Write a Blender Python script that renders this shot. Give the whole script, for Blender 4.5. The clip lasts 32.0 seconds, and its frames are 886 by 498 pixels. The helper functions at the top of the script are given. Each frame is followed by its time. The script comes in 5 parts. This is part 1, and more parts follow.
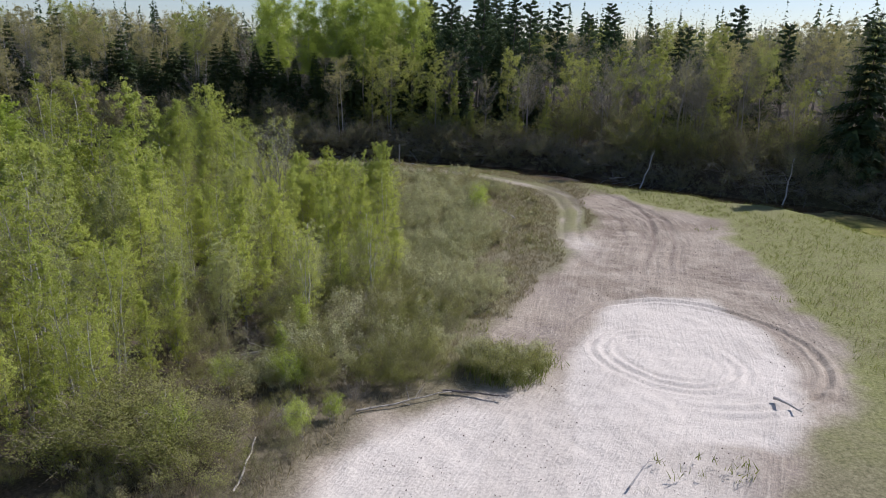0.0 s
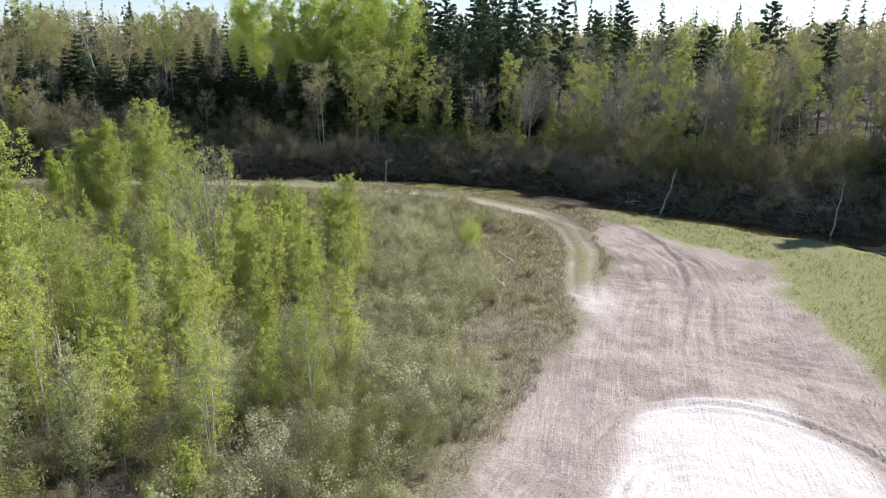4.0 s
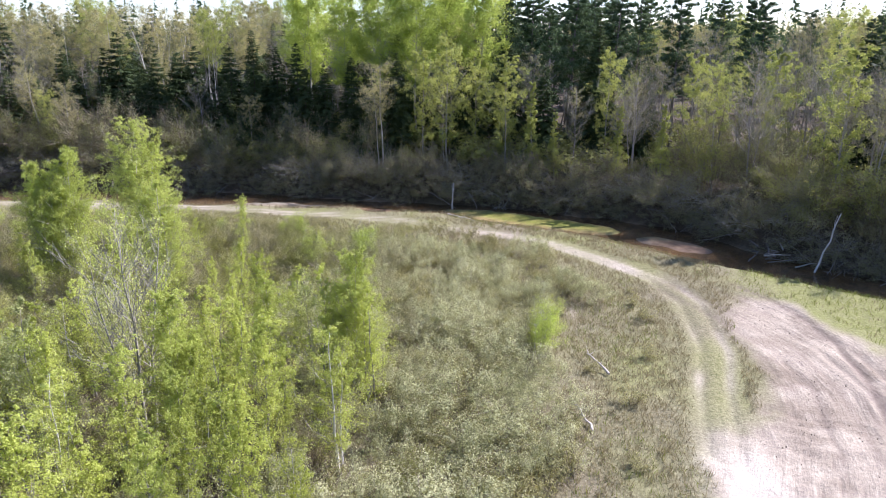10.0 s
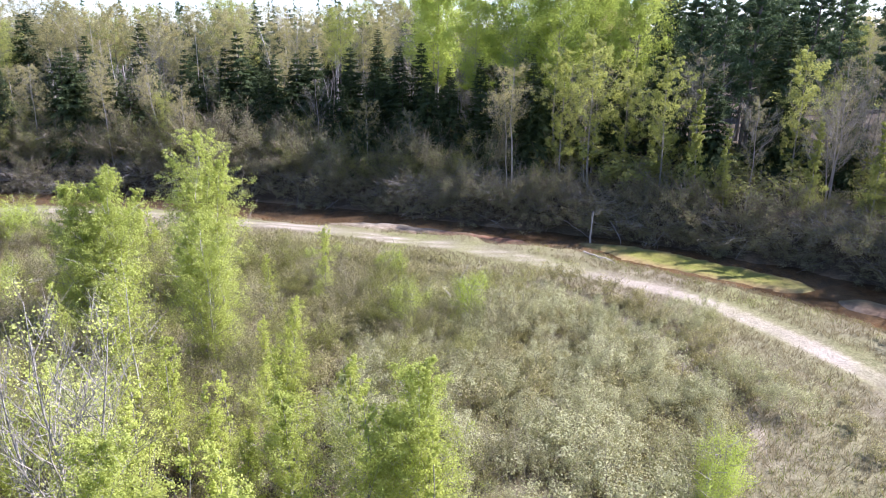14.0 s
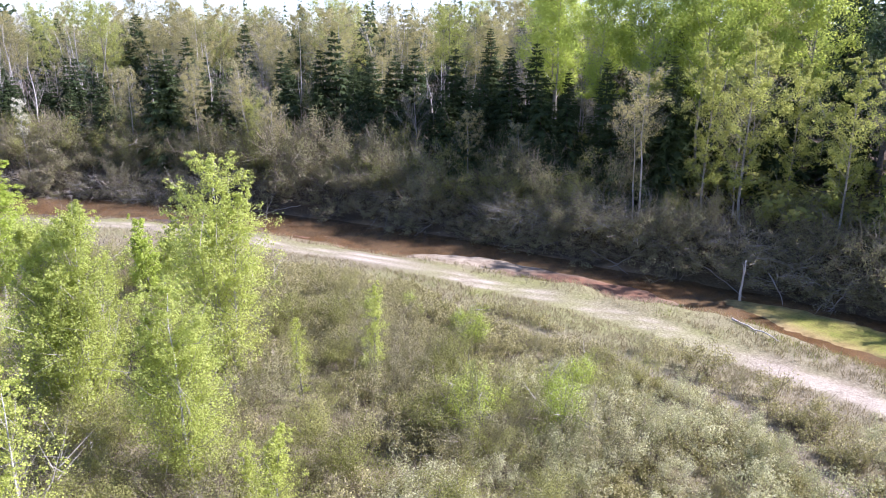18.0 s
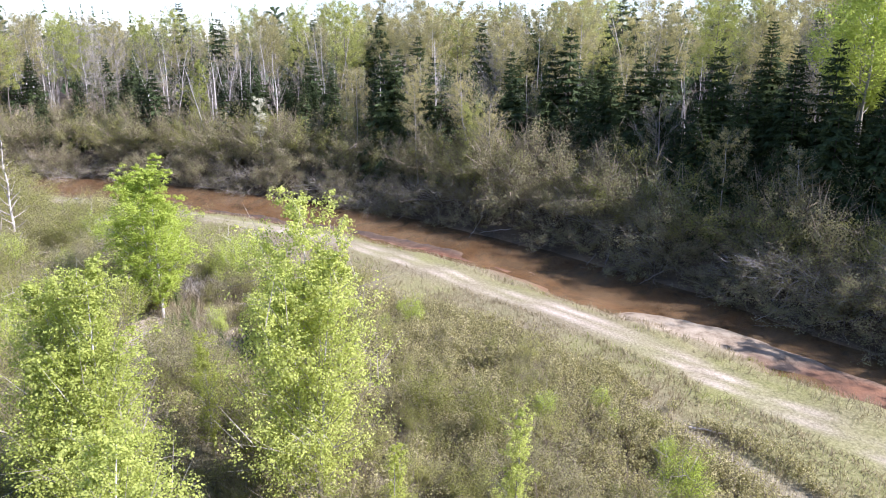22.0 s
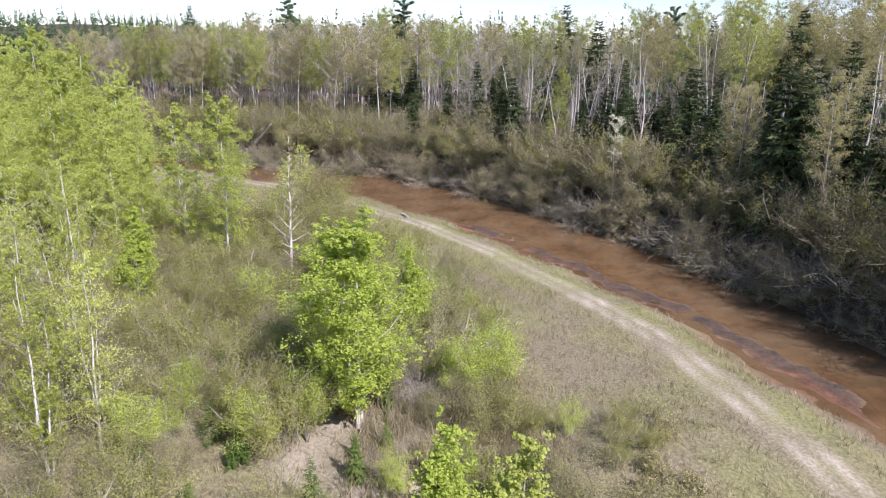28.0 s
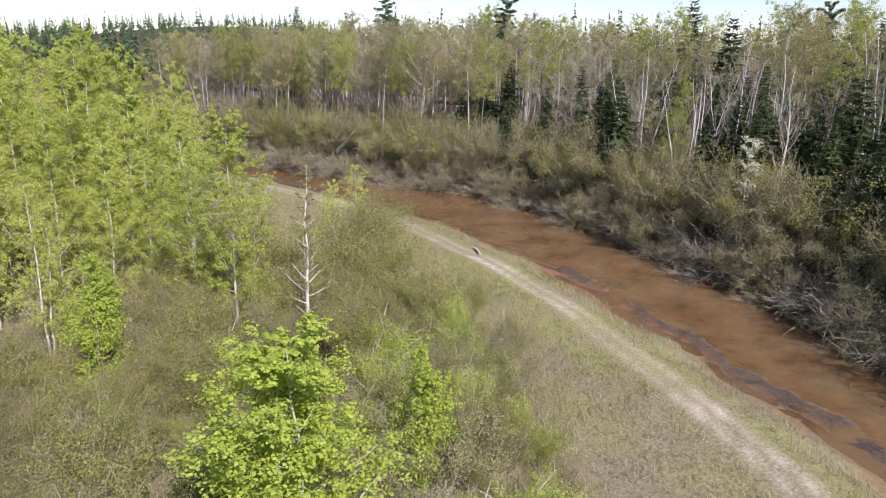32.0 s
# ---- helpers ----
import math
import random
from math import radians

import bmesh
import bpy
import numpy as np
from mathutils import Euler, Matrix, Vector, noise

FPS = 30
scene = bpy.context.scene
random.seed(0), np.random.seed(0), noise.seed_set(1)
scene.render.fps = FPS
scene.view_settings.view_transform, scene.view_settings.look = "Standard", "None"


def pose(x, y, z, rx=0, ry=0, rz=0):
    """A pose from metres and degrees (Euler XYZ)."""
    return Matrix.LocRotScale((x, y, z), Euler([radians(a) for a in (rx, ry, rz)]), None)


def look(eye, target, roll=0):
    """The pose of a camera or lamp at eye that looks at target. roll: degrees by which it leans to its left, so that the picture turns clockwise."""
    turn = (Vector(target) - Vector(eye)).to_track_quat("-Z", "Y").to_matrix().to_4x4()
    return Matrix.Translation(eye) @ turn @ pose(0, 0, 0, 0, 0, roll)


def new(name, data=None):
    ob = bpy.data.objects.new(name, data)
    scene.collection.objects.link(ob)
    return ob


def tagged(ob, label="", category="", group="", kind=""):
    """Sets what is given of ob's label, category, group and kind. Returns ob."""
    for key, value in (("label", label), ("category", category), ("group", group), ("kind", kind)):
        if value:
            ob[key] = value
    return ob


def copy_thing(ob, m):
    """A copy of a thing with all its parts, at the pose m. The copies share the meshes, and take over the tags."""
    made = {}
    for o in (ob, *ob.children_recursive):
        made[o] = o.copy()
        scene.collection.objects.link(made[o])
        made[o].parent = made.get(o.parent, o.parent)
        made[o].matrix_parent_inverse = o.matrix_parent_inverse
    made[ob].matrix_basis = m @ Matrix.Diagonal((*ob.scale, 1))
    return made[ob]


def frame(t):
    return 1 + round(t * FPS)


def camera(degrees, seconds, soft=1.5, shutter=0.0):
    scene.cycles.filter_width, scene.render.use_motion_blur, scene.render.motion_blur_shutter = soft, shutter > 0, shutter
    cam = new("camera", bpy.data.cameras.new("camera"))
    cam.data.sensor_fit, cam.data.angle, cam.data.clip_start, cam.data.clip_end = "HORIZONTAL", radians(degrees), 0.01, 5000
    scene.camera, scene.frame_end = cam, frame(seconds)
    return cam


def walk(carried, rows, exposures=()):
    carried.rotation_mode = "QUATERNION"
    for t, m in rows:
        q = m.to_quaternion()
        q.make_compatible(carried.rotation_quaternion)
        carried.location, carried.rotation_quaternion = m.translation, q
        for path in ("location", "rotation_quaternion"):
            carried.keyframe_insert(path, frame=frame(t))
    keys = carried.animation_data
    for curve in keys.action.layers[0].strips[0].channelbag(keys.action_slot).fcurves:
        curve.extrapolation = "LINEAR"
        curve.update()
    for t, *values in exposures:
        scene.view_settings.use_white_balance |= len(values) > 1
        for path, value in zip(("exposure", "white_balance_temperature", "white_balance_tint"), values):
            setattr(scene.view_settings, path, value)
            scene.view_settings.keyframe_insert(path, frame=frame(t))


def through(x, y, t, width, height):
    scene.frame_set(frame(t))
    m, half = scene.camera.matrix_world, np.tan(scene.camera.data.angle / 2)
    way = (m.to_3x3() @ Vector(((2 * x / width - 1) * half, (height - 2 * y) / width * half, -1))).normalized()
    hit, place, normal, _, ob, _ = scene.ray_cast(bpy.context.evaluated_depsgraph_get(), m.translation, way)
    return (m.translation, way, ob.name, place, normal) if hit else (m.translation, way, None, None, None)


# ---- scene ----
cam = camera(65.2, 32.0, 1.0)
PATH = [
    (0, (0.531, -1.346, 11.096), (0.546, 0.579, 10.554), 0.8),
    (0.5, (0.706, -0.222, 11.203), (0.719, 1.703, 10.661), 0.7),
    (1, (0.838, 1.031, 11.247), (0.85, 2.956, 10.704), 0.6),
    (1.5, (1.005, 2.171, 11.3), (1.015, 4.096, 10.758), 0.6),
    (2, (1.153, 3.361, 11.336), (1.16, 5.286, 10.794), 0.5),
    (2.5, (1.312, 4.59, 11.376), (1.317, 6.515, 10.834), 0.5),
    (3, (1.527, 5.794, 11.407), (1.529, 7.719, 10.866), 0.4),
    (3.5, (1.615, 6.883, 11.506), (1.617, 8.808, 10.963), 0.4),
    (5.5, (2.379, 10.874, 12.046), (2.372, 12.796, 11.493), 0.2),
    (6, (2.411, 12.033, 12.076), (2.184, 13.941, 11.521), 0.3),
    (6.5, (2.544, 13.173, 12.124), (2.298, 15.078, 11.566), 0.3),
    (7, (2.59, 14.347, 12.132), (2.344, 16.251, 11.573), 0.3),
    (7.5, (2.595, 15.484, 12.122), (2.349, 17.388, 11.563), 0.4),
    (8, (2.656, 16.618, 12.175), (2.407, 18.522, 11.614), 0.3),
    (8.5, (2.709, 17.772, 12.171), (2.458, 19.675, 11.61), 0.3),
    (9, (2.775, 18.901, 12.145), (2.522, 20.804, 11.584), 0.3),
    (9.5, (2.822, 20.043, 12.199), (2.565, 21.945, 11.635), 0.2),
    (10, (2.806, 21.2, 12.217), (2.549, 23.101, 11.65), 0.1),
    (10.5, (2.733, 22.382, 12.188), (2.478, 24.283, 11.622), 0.2),
    (11, (2.571, 23.632, 12.069), (2.251, 25.524, 11.505), 0.1),
    (11.5, (2.559, 24.763, 12.052), (1.957, 26.585, 11.489), -0.0),
    (12, (2.525, 25.891, 12.061), (1.887, 27.701, 11.498), -0.1),
    (12.5, (2.395, 27.066, 12.048), (1.756, 28.875, 11.484), -0.0),
    (13, (2.226, 28.217, 12.049), (1.587, 30.026, 11.486), 0.0),
    (13.5, (2.02, 29.349, 12.025), (1.38, 31.159, 11.464), 0.0),
    (15.5, (1.263, 33.762, 11.804), (0.523, 35.537, 11.253), -0.1),
    (16, (1.039, 34.851, 11.842), (0.08, 36.518, 11.292), -0.2),
    (16.5, (0.802, 36.018, 11.862), (-0.161, 37.682, 11.31), -0.2),
    (17, (0.512, 37.136, 11.843), (-0.452, 38.799, 11.291), -0.2),
    (17.5, (0.17, 38.257, 11.839), (-0.796, 39.919, 11.287), -0.2),
    (18, (-0.209, 39.325, 11.748), (-1.175, 40.988, 11.198), -0.1),
    (18.5, (-0.523, 40.308, 11.777), (-1.492, 41.969, 11.228), -0.1),
    (19, (-1.016, 41.325, 11.713), (-1.982, 42.987, 11.164), -0.1),
    (19.5, (-1.374, 42.366, 11.649), (-2.342, 44.027, 11.101), -0.1),
    (20, (-1.762, 43.432, 11.646), (-2.733, 45.092, 11.098), -0.2),
    (20.5, (-2.203, 44.503, 11.631), (-3.179, 46.161, 11.084), -0.2),
    (21, (-3.085, 45.746, 11.559), (-4.321, 47.22, 11.013), -0.1),
    (21.5, (-3.545, 46.799, 11.546), (-5.026, 48.029, 11.002), -0.1),
    (22, (-3.98, 47.822, 11.585), (-5.482, 49.025, 11.041), -0.1),
    (22.5, (-4.554, 48.851, 11.614), (-6.059, 50.051, 11.068), -0.1),
    (23, (-5.341, 49.787, 11.626), (-7.001, 50.76, 11.082), -0.1),
    (23.5, (-5.929, 50.786, 11.666), (-7.64, 51.667, 11.123), -0.1),
    (24, (-6.613, 51.635, 11.672), (-8.325, 52.516, 11.13), 0.0),
    (24.5, (-7.348, 52.456, 11.771), (-9.063, 53.33, 11.228), 0.1),
    (25, (-8.352, 53.131, 11.7), (-10.161, 53.791, 11.161), 0.0),
    (25.5, (-8.993, 53.765, 11.689), (-10.867, 54.212, 11.152), 0.3),
    (27.5, (-13.339, 56.34, 11.81), (-15.255, 56.547, 11.272), 0.8),
    (28, (-14.476, 56.943, 11.813), (-16.393, 57.145, 11.277), 0.7),
    (28.5, (-15.549, 57.429, 11.833), (-17.466, 57.629, 11.297), 0.7),
    (29, (-16.627, 57.868, 11.87), (-18.543, 58.067, 11.335), 0.7),
    (29.5, (-17.743, 58.242, 11.896), (-19.66, 58.441, 11.361), 0.8),
    (30, (-18.879, 58.599, 11.916), (-20.796, 58.798, 11.382), 0.8),
    (30.5, (-20.046, 58.887, 11.912), (-21.965, 59.074, 11.38), 0.8),
    (31, (-21.209, 59.236, 11.917), (-23.134, 59.145, 11.381), 0.9),
    (31.5, (-22.312, 59.57, 11.944), (-24.235, 59.452, 11.408), 0.9),
    (32, (-23.498, 59.832, 11.965), (-25.421, 59.714, 11.43), 1.0),
]
EXPOSURE = [(0, 0.06, 5900, 20), (3.5, 0.6, 5880, 20), (6, 0.83, 5850, 22), (10, 1.18, 5780, 25), (13, 1.37, 5700, 28), (19, 1.47, 5680, 31), (21, 1.44, 5760, 28), (25, 1.0, 5900, 26), (29, 0.84, 6050, 26), (32, 0.70, 6250, 24)]
walk(cam, [(t, look(eye, target, roll)) for t, eye, target, roll in PATH], EXPOSURE)

# ---- world and light ----
SUN_AZ = (0.85, 0.52)      # horizontal way towards the sun
SUN_EL = radians(43)
world = bpy.data.worlds.new("World")
scene.world = world
world.use_nodes = True
wn = world.node_tree
sky = wn.nodes.new("ShaderNodeTexSky")
sky.sky_type = "NISHITA"
sky.sun_disc = False
sky.sun_elevation = SUN_EL
sky.sun_rotation = math.atan2(SUN_AZ[0], SUN_AZ[1])
sky.air_density = 1.0
sky.dust_density = 0.3
sky.ozone_density = 2.0
wn.links.new(sky.outputs[0], wn.nodes["Background"].inputs[0])
wn.nodes["Background"].inputs[1].default_value = 0.095
sun_data = bpy.data.lights.new("sun", "SUN")
sun_data.energy = 5.0
sun_data.angle = radians(0.6)
sun_data.color = (1.0, 0.95, 0.87)
sun = new("sun", sun_data)
_n = math.hypot(*SUN_AZ)
_d = Vector((SUN_AZ[0] / _n * math.cos(SUN_EL), SUN_AZ[1] / _n * math.cos(SUN_EL), math.sin(SUN_EL)))
sun.matrix_world = look(_d * 300, (0, 0, 0))

# ---- materials ----
def ramp(nt, fac, stops):
    n = nt.nodes.new("ShaderNodeValToRGB")
    e = n.color_ramp.elements
    while len(e) < len(stops):
        e.new(0.5)
    for k, (p, c) in enumerate(stops):
        e[k].position = p
        e[k].color = (*c, 1)
    nt.links.new(fac, n.inputs[0])
    return n.outputs[0]


def noise_tex(nt, scale, detail=4, rough=0.6, space="Object"):
    tc = nt.nodes.new("ShaderNodeTexCoord")
    n = nt.nodes.new("ShaderNodeTexNoise")
    n.inputs["Scale"].default_value = scale
    n.inputs["Detail"].default_value = detail
    n.inputs["Roughness"].default_value = rough
    nt.links.new(tc.outputs[space], n.inputs["Vector"])
    return n.outputs[0]


def mixc(nt, fac, a, b, mode="MIX"):
    n = nt.nodes.new("ShaderNodeMix")
    n.data_type = "RGBA"
    n.blend_type = mode
    for sock, v in ((n.inputs[0], fac), (n.inputs[6], a), (n.inputs[7], b)):
        if isinstance(v, (int, float)):
            sock.default_value = v
        elif isinstance(v, tuple):
            sock.default_value = (*v, 1)
        else:
            nt.links.new(v, sock)
    return n.outputs[2]


def math_node(nt, op, a, b=0.0, clamp=False):
    n = nt.nodes.new("ShaderNodeMath")
    n.operation = op
    n.use_clamp = clamp
    for k, v in enumerate((a, b)):
        if isinstance(v, (int, float)):
            n.inputs[k].default_value = v
        else:
            nt.links.new(v, n.inputs[k])
    return n.outputs[0]


def leaf_material(name, dark, mid, light, through=0.45, spread=0.5, rough=0.7):
    """Thin leaves: a little gloss, and part of the light passes through. Leaf and tree both vary the colour."""
    m = bpy.data.materials.new(name)
    m.use_nodes = True
    nt = m.node_tree
    b = nt.nodes["Principled BSDF"]
    out = nt.nodes["Material Output"]
    geo = nt.nodes.new("ShaderNodeNewGeometry")
    inf = nt.nodes.new("ShaderNodeObjectInfo")
    f = math_node(nt, "ADD", math_node(nt, "MULTIPLY", geo.outputs["Random Per Island"], 1 - spread),
                  math_node(nt, "MULTIPLY", inf.outputs["Random"], spread))
    col = ramp(nt, f, [(0.05, dark), (0.5, mid), (0.95, light)])
    nt.links.new(col, b.inputs["Base Color"])
    b.inputs["Roughness"].default_value = rough
    b.inputs["Specular IOR Level"].default_value = 0.12
    tr = nt.nodes.new("ShaderNodeBsdfTranslucent")
    nt.links.new(mixc(nt, 1.0, col, (1.08, 1.06, 0.8), "MULTIPLY"), tr.inputs[0])
    mix = nt.nodes.new("ShaderNodeMixShader")
    mix.inputs[0].default_value = through
    nt.links.new(b.outputs[0], mix.inputs[1])
    nt.links.new(tr.outputs[0], mix.inputs[2])
    nt.links.new(mix.outputs[0], out.inputs[0])
    return m


def bark_material(name, base, dark, scale=6.0, mark=0.5, rough=0.85):
    m = bpy.data.materials.new(name)
    m.use_nodes = True
    nt = m.node_tree
    b = nt.nodes["Principled BSDF"]
    tc = nt.nodes.new("ShaderNodeTexCoord")
    mp = nt.nodes.new("ShaderNodeMapping")
    mp.inputs["Scale"].default_value = (1.0, 1.0, 2.2)
    nt.links.new(tc.outputs["Object"], mp.inputs[0])
    n1 = nt.nodes.new("ShaderNodeTexNoise")
    n1.inputs["Scale"].default_value = scale
    n1.inputs["Detail"].default_value = 6
    nt.links.new(mp.outputs[0], n1.inputs["Vector"])
    n2 = noise_tex(nt, 0.7, 2)
    inf = nt.nodes.new("ShaderNodeObjectInfo")
    c = ramp(nt, n1.outputs[0], [(mark - 0.12, dark), (mark + 0.08, base)])
    c = mixc(nt, math_node(nt, "MULTIPLY", n2, 0.5), c, tuple(v * 0.6 for v in base))
    c = mixc(nt, math_node(nt, "MULTIPLY", inf.outputs["Random"], 0.35), c, dark)
    nt.links.new(c, b.inputs["Base Color"])
    b.inputs["Roughness"].default_value = rough
    bump = nt.nodes.new("ShaderNodeBump")
    bump.inputs["Strength"].default_value = 0.4
    bump.inputs["Distance"].default_value = 0.02
    nt.links.new(n1.outputs[0], bump.inputs["Height"])
    nt.links.new(bump.outputs[0], b.inputs["Normal"])
    return m


LEAF_POPLAR = leaf_material("leaf_poplar", (0.29, 0.33, 0.065), (0.49, 0.54, 0.135), (0.65, 0.69, 0.225), 0.56, 0.6)
LEAF_FRESH = leaf_material("leaf_fresh_green", (0.3, 0.38, 0.06), (0.43, 0.52, 0.105), (0.55, 0.62, 0.155), 0.55, 0.5)
LEAF_LIGHT = leaf_material("leaf_light", (0.34, 0.39, 0.09), (0.45, 0.505, 0.135), (0.55, 0.595, 0.185), 0.56, 0.5)
LEAF_ASPEN = leaf_material("leaf_aspen", (0.29, 0.36, 0.08), (0.39, 0.47, 0.115), (0.49, 0.555, 0.155), 0.66, 0.55)
LEAF_SAGE = leaf_material("leaf_sage", (0.29, 0.315, 0.13), (0.43, 0.455, 0.205), (0.56, 0.57, 0.29), 0.5, 0.5)
LEAF_OLIVE = leaf_material("leaf_budding", (0.27, 0.255, 0.125), (0.38, 0.355, 0.175), (0.5, 0.465, 0.25), 0.58, 0.6)
LEAF_PALE = leaf_material("leaf_pale", (0.26, 0.295, 0.085), (0.37, 0.405, 0.125), (0.48, 0.505, 0.18), 0.6, 0.55)
LEAF_WILLOW = leaf_material("leaf_willow", (0.31, 0.32, 0.16), (0.45, 0.455, 0.25), (0.58, 0.57, 0.35), 0.42, 0.6)
LEAF_SHRUB = leaf_material("leaf_shrub", (0.2, 0.215, 0.06), (0.3, 0.31, 0.1), (0.41, 0.41, 0.155), 0.5, 0.6)
LEAF_BUD = leaf_material("leaf_bud", (0.22, 0.212, 0.112), (0.305, 0.295, 0.16), (0.4, 0.385, 0.22), 0.52, 0.6)
LEAF_HEATH = leaf_material("leaf_heath", (0.23, 0.22, 0.09), (0.35, 0.33, 0.15), (0.485, 0.45, 0.25), 0.42, 0.2)
LEAF_BLOSSOM = leaf_material("leaf_blossom", (0.36, 0.37, 0.25), (0.50, 0.50, 0.38), (0.66, 0.65, 0.54), 0.3)
NEEDLE = leaf_material("needle_dark", (0.035, 0.055, 0.024), (0.07, 0.1, 0.04), (0.12, 0.155, 0.065), 0.3, 0.5)
NEEDLE_YOUNG = leaf_material("needle_young", (0.05, 0.085, 0.02), (0.09, 0.14, 0.03), (0.15, 0.19, 0.045), 0.15, 0.6)
NEEDLE_PINE = leaf_material("needle_pine", (0.05, 0.08, 0.042), (0.085, 0.13, 0.062), (0.13, 0.18, 0.085), 0.3, 0.5)
TWIG_GREY = leaf_material("twig_grey", (0.16, 0.14, 0.12), (0.28, 0.255, 0.22), (0.43, 0.395, 0.35), 0.0, 0.4, 0.85)
TWIG_BROWN = leaf_material("twig_brown", (0.125, 0.1, 0.072), (0.215, 0.18, 0.132), (0.33, 0.285, 0.215), 0.0, 0.4, 0.85)
GRASS_DRY = leaf_material("grass_dry", (0.20, 0.165, 0.10), (0.30, 0.26, 0.165), (0.42, 0.37, 0.25), 0.3, 0.1, 0.8)
GRASS_GREEN = leaf_material("grass_green", (0.14, 0.17, 0.04), (0.22, 0.25, 0.065), (0.33, 0.33, 0.12), 0.35, 0.1, 0.7)
BARK_WHITE = bark_material("bark_white", (0.62, 0.595, 0.55), (0.15, 0.13, 0.12), 5.0, 0.36)
BARK_PALE = bark_material("bark_pale", (0.40, 0.37, 0.31), (0.14, 0.12, 0.10), 6.0, 0.45)
BARK_GREY = bark_material("bark_grey", (0.24, 0.21, 0.185), (0.09, 0.075, 0.065), 7.0, 0.5)
BARK_LILAC = bark_material("bark_lilac", (0.40, 0.36, 0.365), (0.17, 0.15, 0.15), 7.0, 0.42)
BARK_DARK = bark_material("bark_dark", (0.13, 0.10, 0.08), (0.05, 0.04, 0.03), 8.0, 0.5)
WOOD_CLOD = leaf_material("clod", (0.10, 0.075, 0.06), (0.19, 0.15, 0.125), (0.33, 0.28, 0.24), 0.0, 0.0, 0.95)
WOOD_DEAD = bark_material("wood_dead", (0.60, 0.56, 0.50), (0.28, 0.24, 0.21), 9.0, 0.42)


# ---- mesh helpers ----
rng = np.random.default_rng(7)


class Geo:
    """Gathers vertices and faces, and turns them into one mesh."""

    def __init__(self):
        self.v, self.f, self.n, self.split, self.second = [], [], 0, None, None

    def add(self, verts, faces):
        verts = np.asarray(verts, float)
        self.v.append(verts)
        self.f.extend((np.asarray(faces) + self.n).tolist())
        self.n += len(verts)

    def tube(self, pts, radii, sides=5, cap=True):
        pts = np.asarray(pts, float)
        d = np.gradient(pts, axis=0)
        d /= np.linalg.norm(d, axis=1)[:, None] + 1e-9
        ref = np.array([1.0, 0, 0]) if abs(d[0][2]) > 0.7 else np.array([0, 0, 1.0])
        a = np.cross(d, ref)
        a /= np.linalg.norm(a, axis=1)[:, None] + 1e-9
        b = np.cross(d, a)
        ang = np.arange(sides) * 2 * np.pi / sides
        ring = np.cos(ang)[None, :, None] * a[:, None] + np.sin(ang)[None, :, None] * b[:, None]
        v = (pts[:, None] + ring * np.asarray(radii)[:, None, None]).reshape(-1, 3)
        k = len(pts)
        i, j = np.meshgrid(np.arange(k - 1), np.arange(sides), indexing="ij")
        j2 = (j + 1) % sides
        f = np.stack([i * sides + j, i * sides + j2, (i + 1) * sides + j2, (i + 1) * sides + j], -1).reshape(-1, 4)
        self.add(v, f)
        if cap:
            base = self.n - len(v)
            self.f.append([base + (k - 1) * sides + q for q in range(sides)])

    def leaves(self, centres, size, kind="quad", flat=0.0, aspect=0.8, along=None, facing=None, jitter=0.6):
        """A small blade at each centre, turned at random; flat leans its face towards the sky, facing gives each its own way to look."""
        c = np.asarray(centres, float)
        n = len(c)
        if n == 0:
            return
        u = rng.normal(size=(n, 3)) if along is None else np.asarray(along, float) + rng.normal(size=(n, 3)) * 0.25
        u /= np.linalg.norm(u, axis=1)[:, None]
        if facing is None:
            w = rng.normal(size=(n, 3))
            w[:, 2] *= 1 - flat
            w = np.cross(u, w)
        else:
            w = np.cross(np.asarray(facing, float) + rng.normal(size=(n, 3)) * jitter, u)
            if along is None:
                w /= np.linalg.norm(w, axis=1)[:, None] + 1e-9
                u = np.cross(w, np.asarray(facing, float) + rng.normal(size=(n, 3)) * jitter * 0.5)
                u /= np.linalg.norm(u, axis=1)[:, None] + 1e-9
        w /= np.linalg.norm(w, axis=1)[:, None] + 1e-9
        s = (size * rng.uniform(0.65, 1.3, n))[:, None] if np.isscalar(size) else np.asarray(size)[:, None]
        if kind == "quad":
            v = np.stack([c - u * s * 0.5, c + w * s * aspect * 0.5 + u * s * 0.08, c + u * s * 0.6, c - w * s * aspect * 0.5 + u * s * 0.08], 1)
            f = np.arange(n * 4).reshape(n, 4)
        else:
            v = np.stack([c - u * s * 0.5 - w * s * aspect * 0.4, c - u * s * 0.4 + w * s * aspect * 0.5, c + u * s * 0.65], 1)
            f = np.arange(n * 3).reshape(n, 3)
        self.add(v.reshape(-1, 3), f)

    def tufts(self, centres, radii, per, size, kind="quad", squash=0.8, jitter=0.6, aspect=0.8, up=0.45):
        """Leaves gathered in small rounded tufts that face outwards and a little up."""
        c = np.asarray(centres, float)
        d = rng.normal(size=(len(c), per, 3))
        d /= np.linalg.norm(d, axis=2)[:, :, None]
        r = rng.uniform(0.1, 1, (len(c), per, 1)) ** 0.55
        p = c[:, None] + d * r * np.asarray(radii)[:, None, None] * [1, 1, squash]
        self.leaves(p.reshape(-1, 3), size, kind, 0, aspect, None, (d + [0, 0, up]).reshape(-1, 3), jitter)

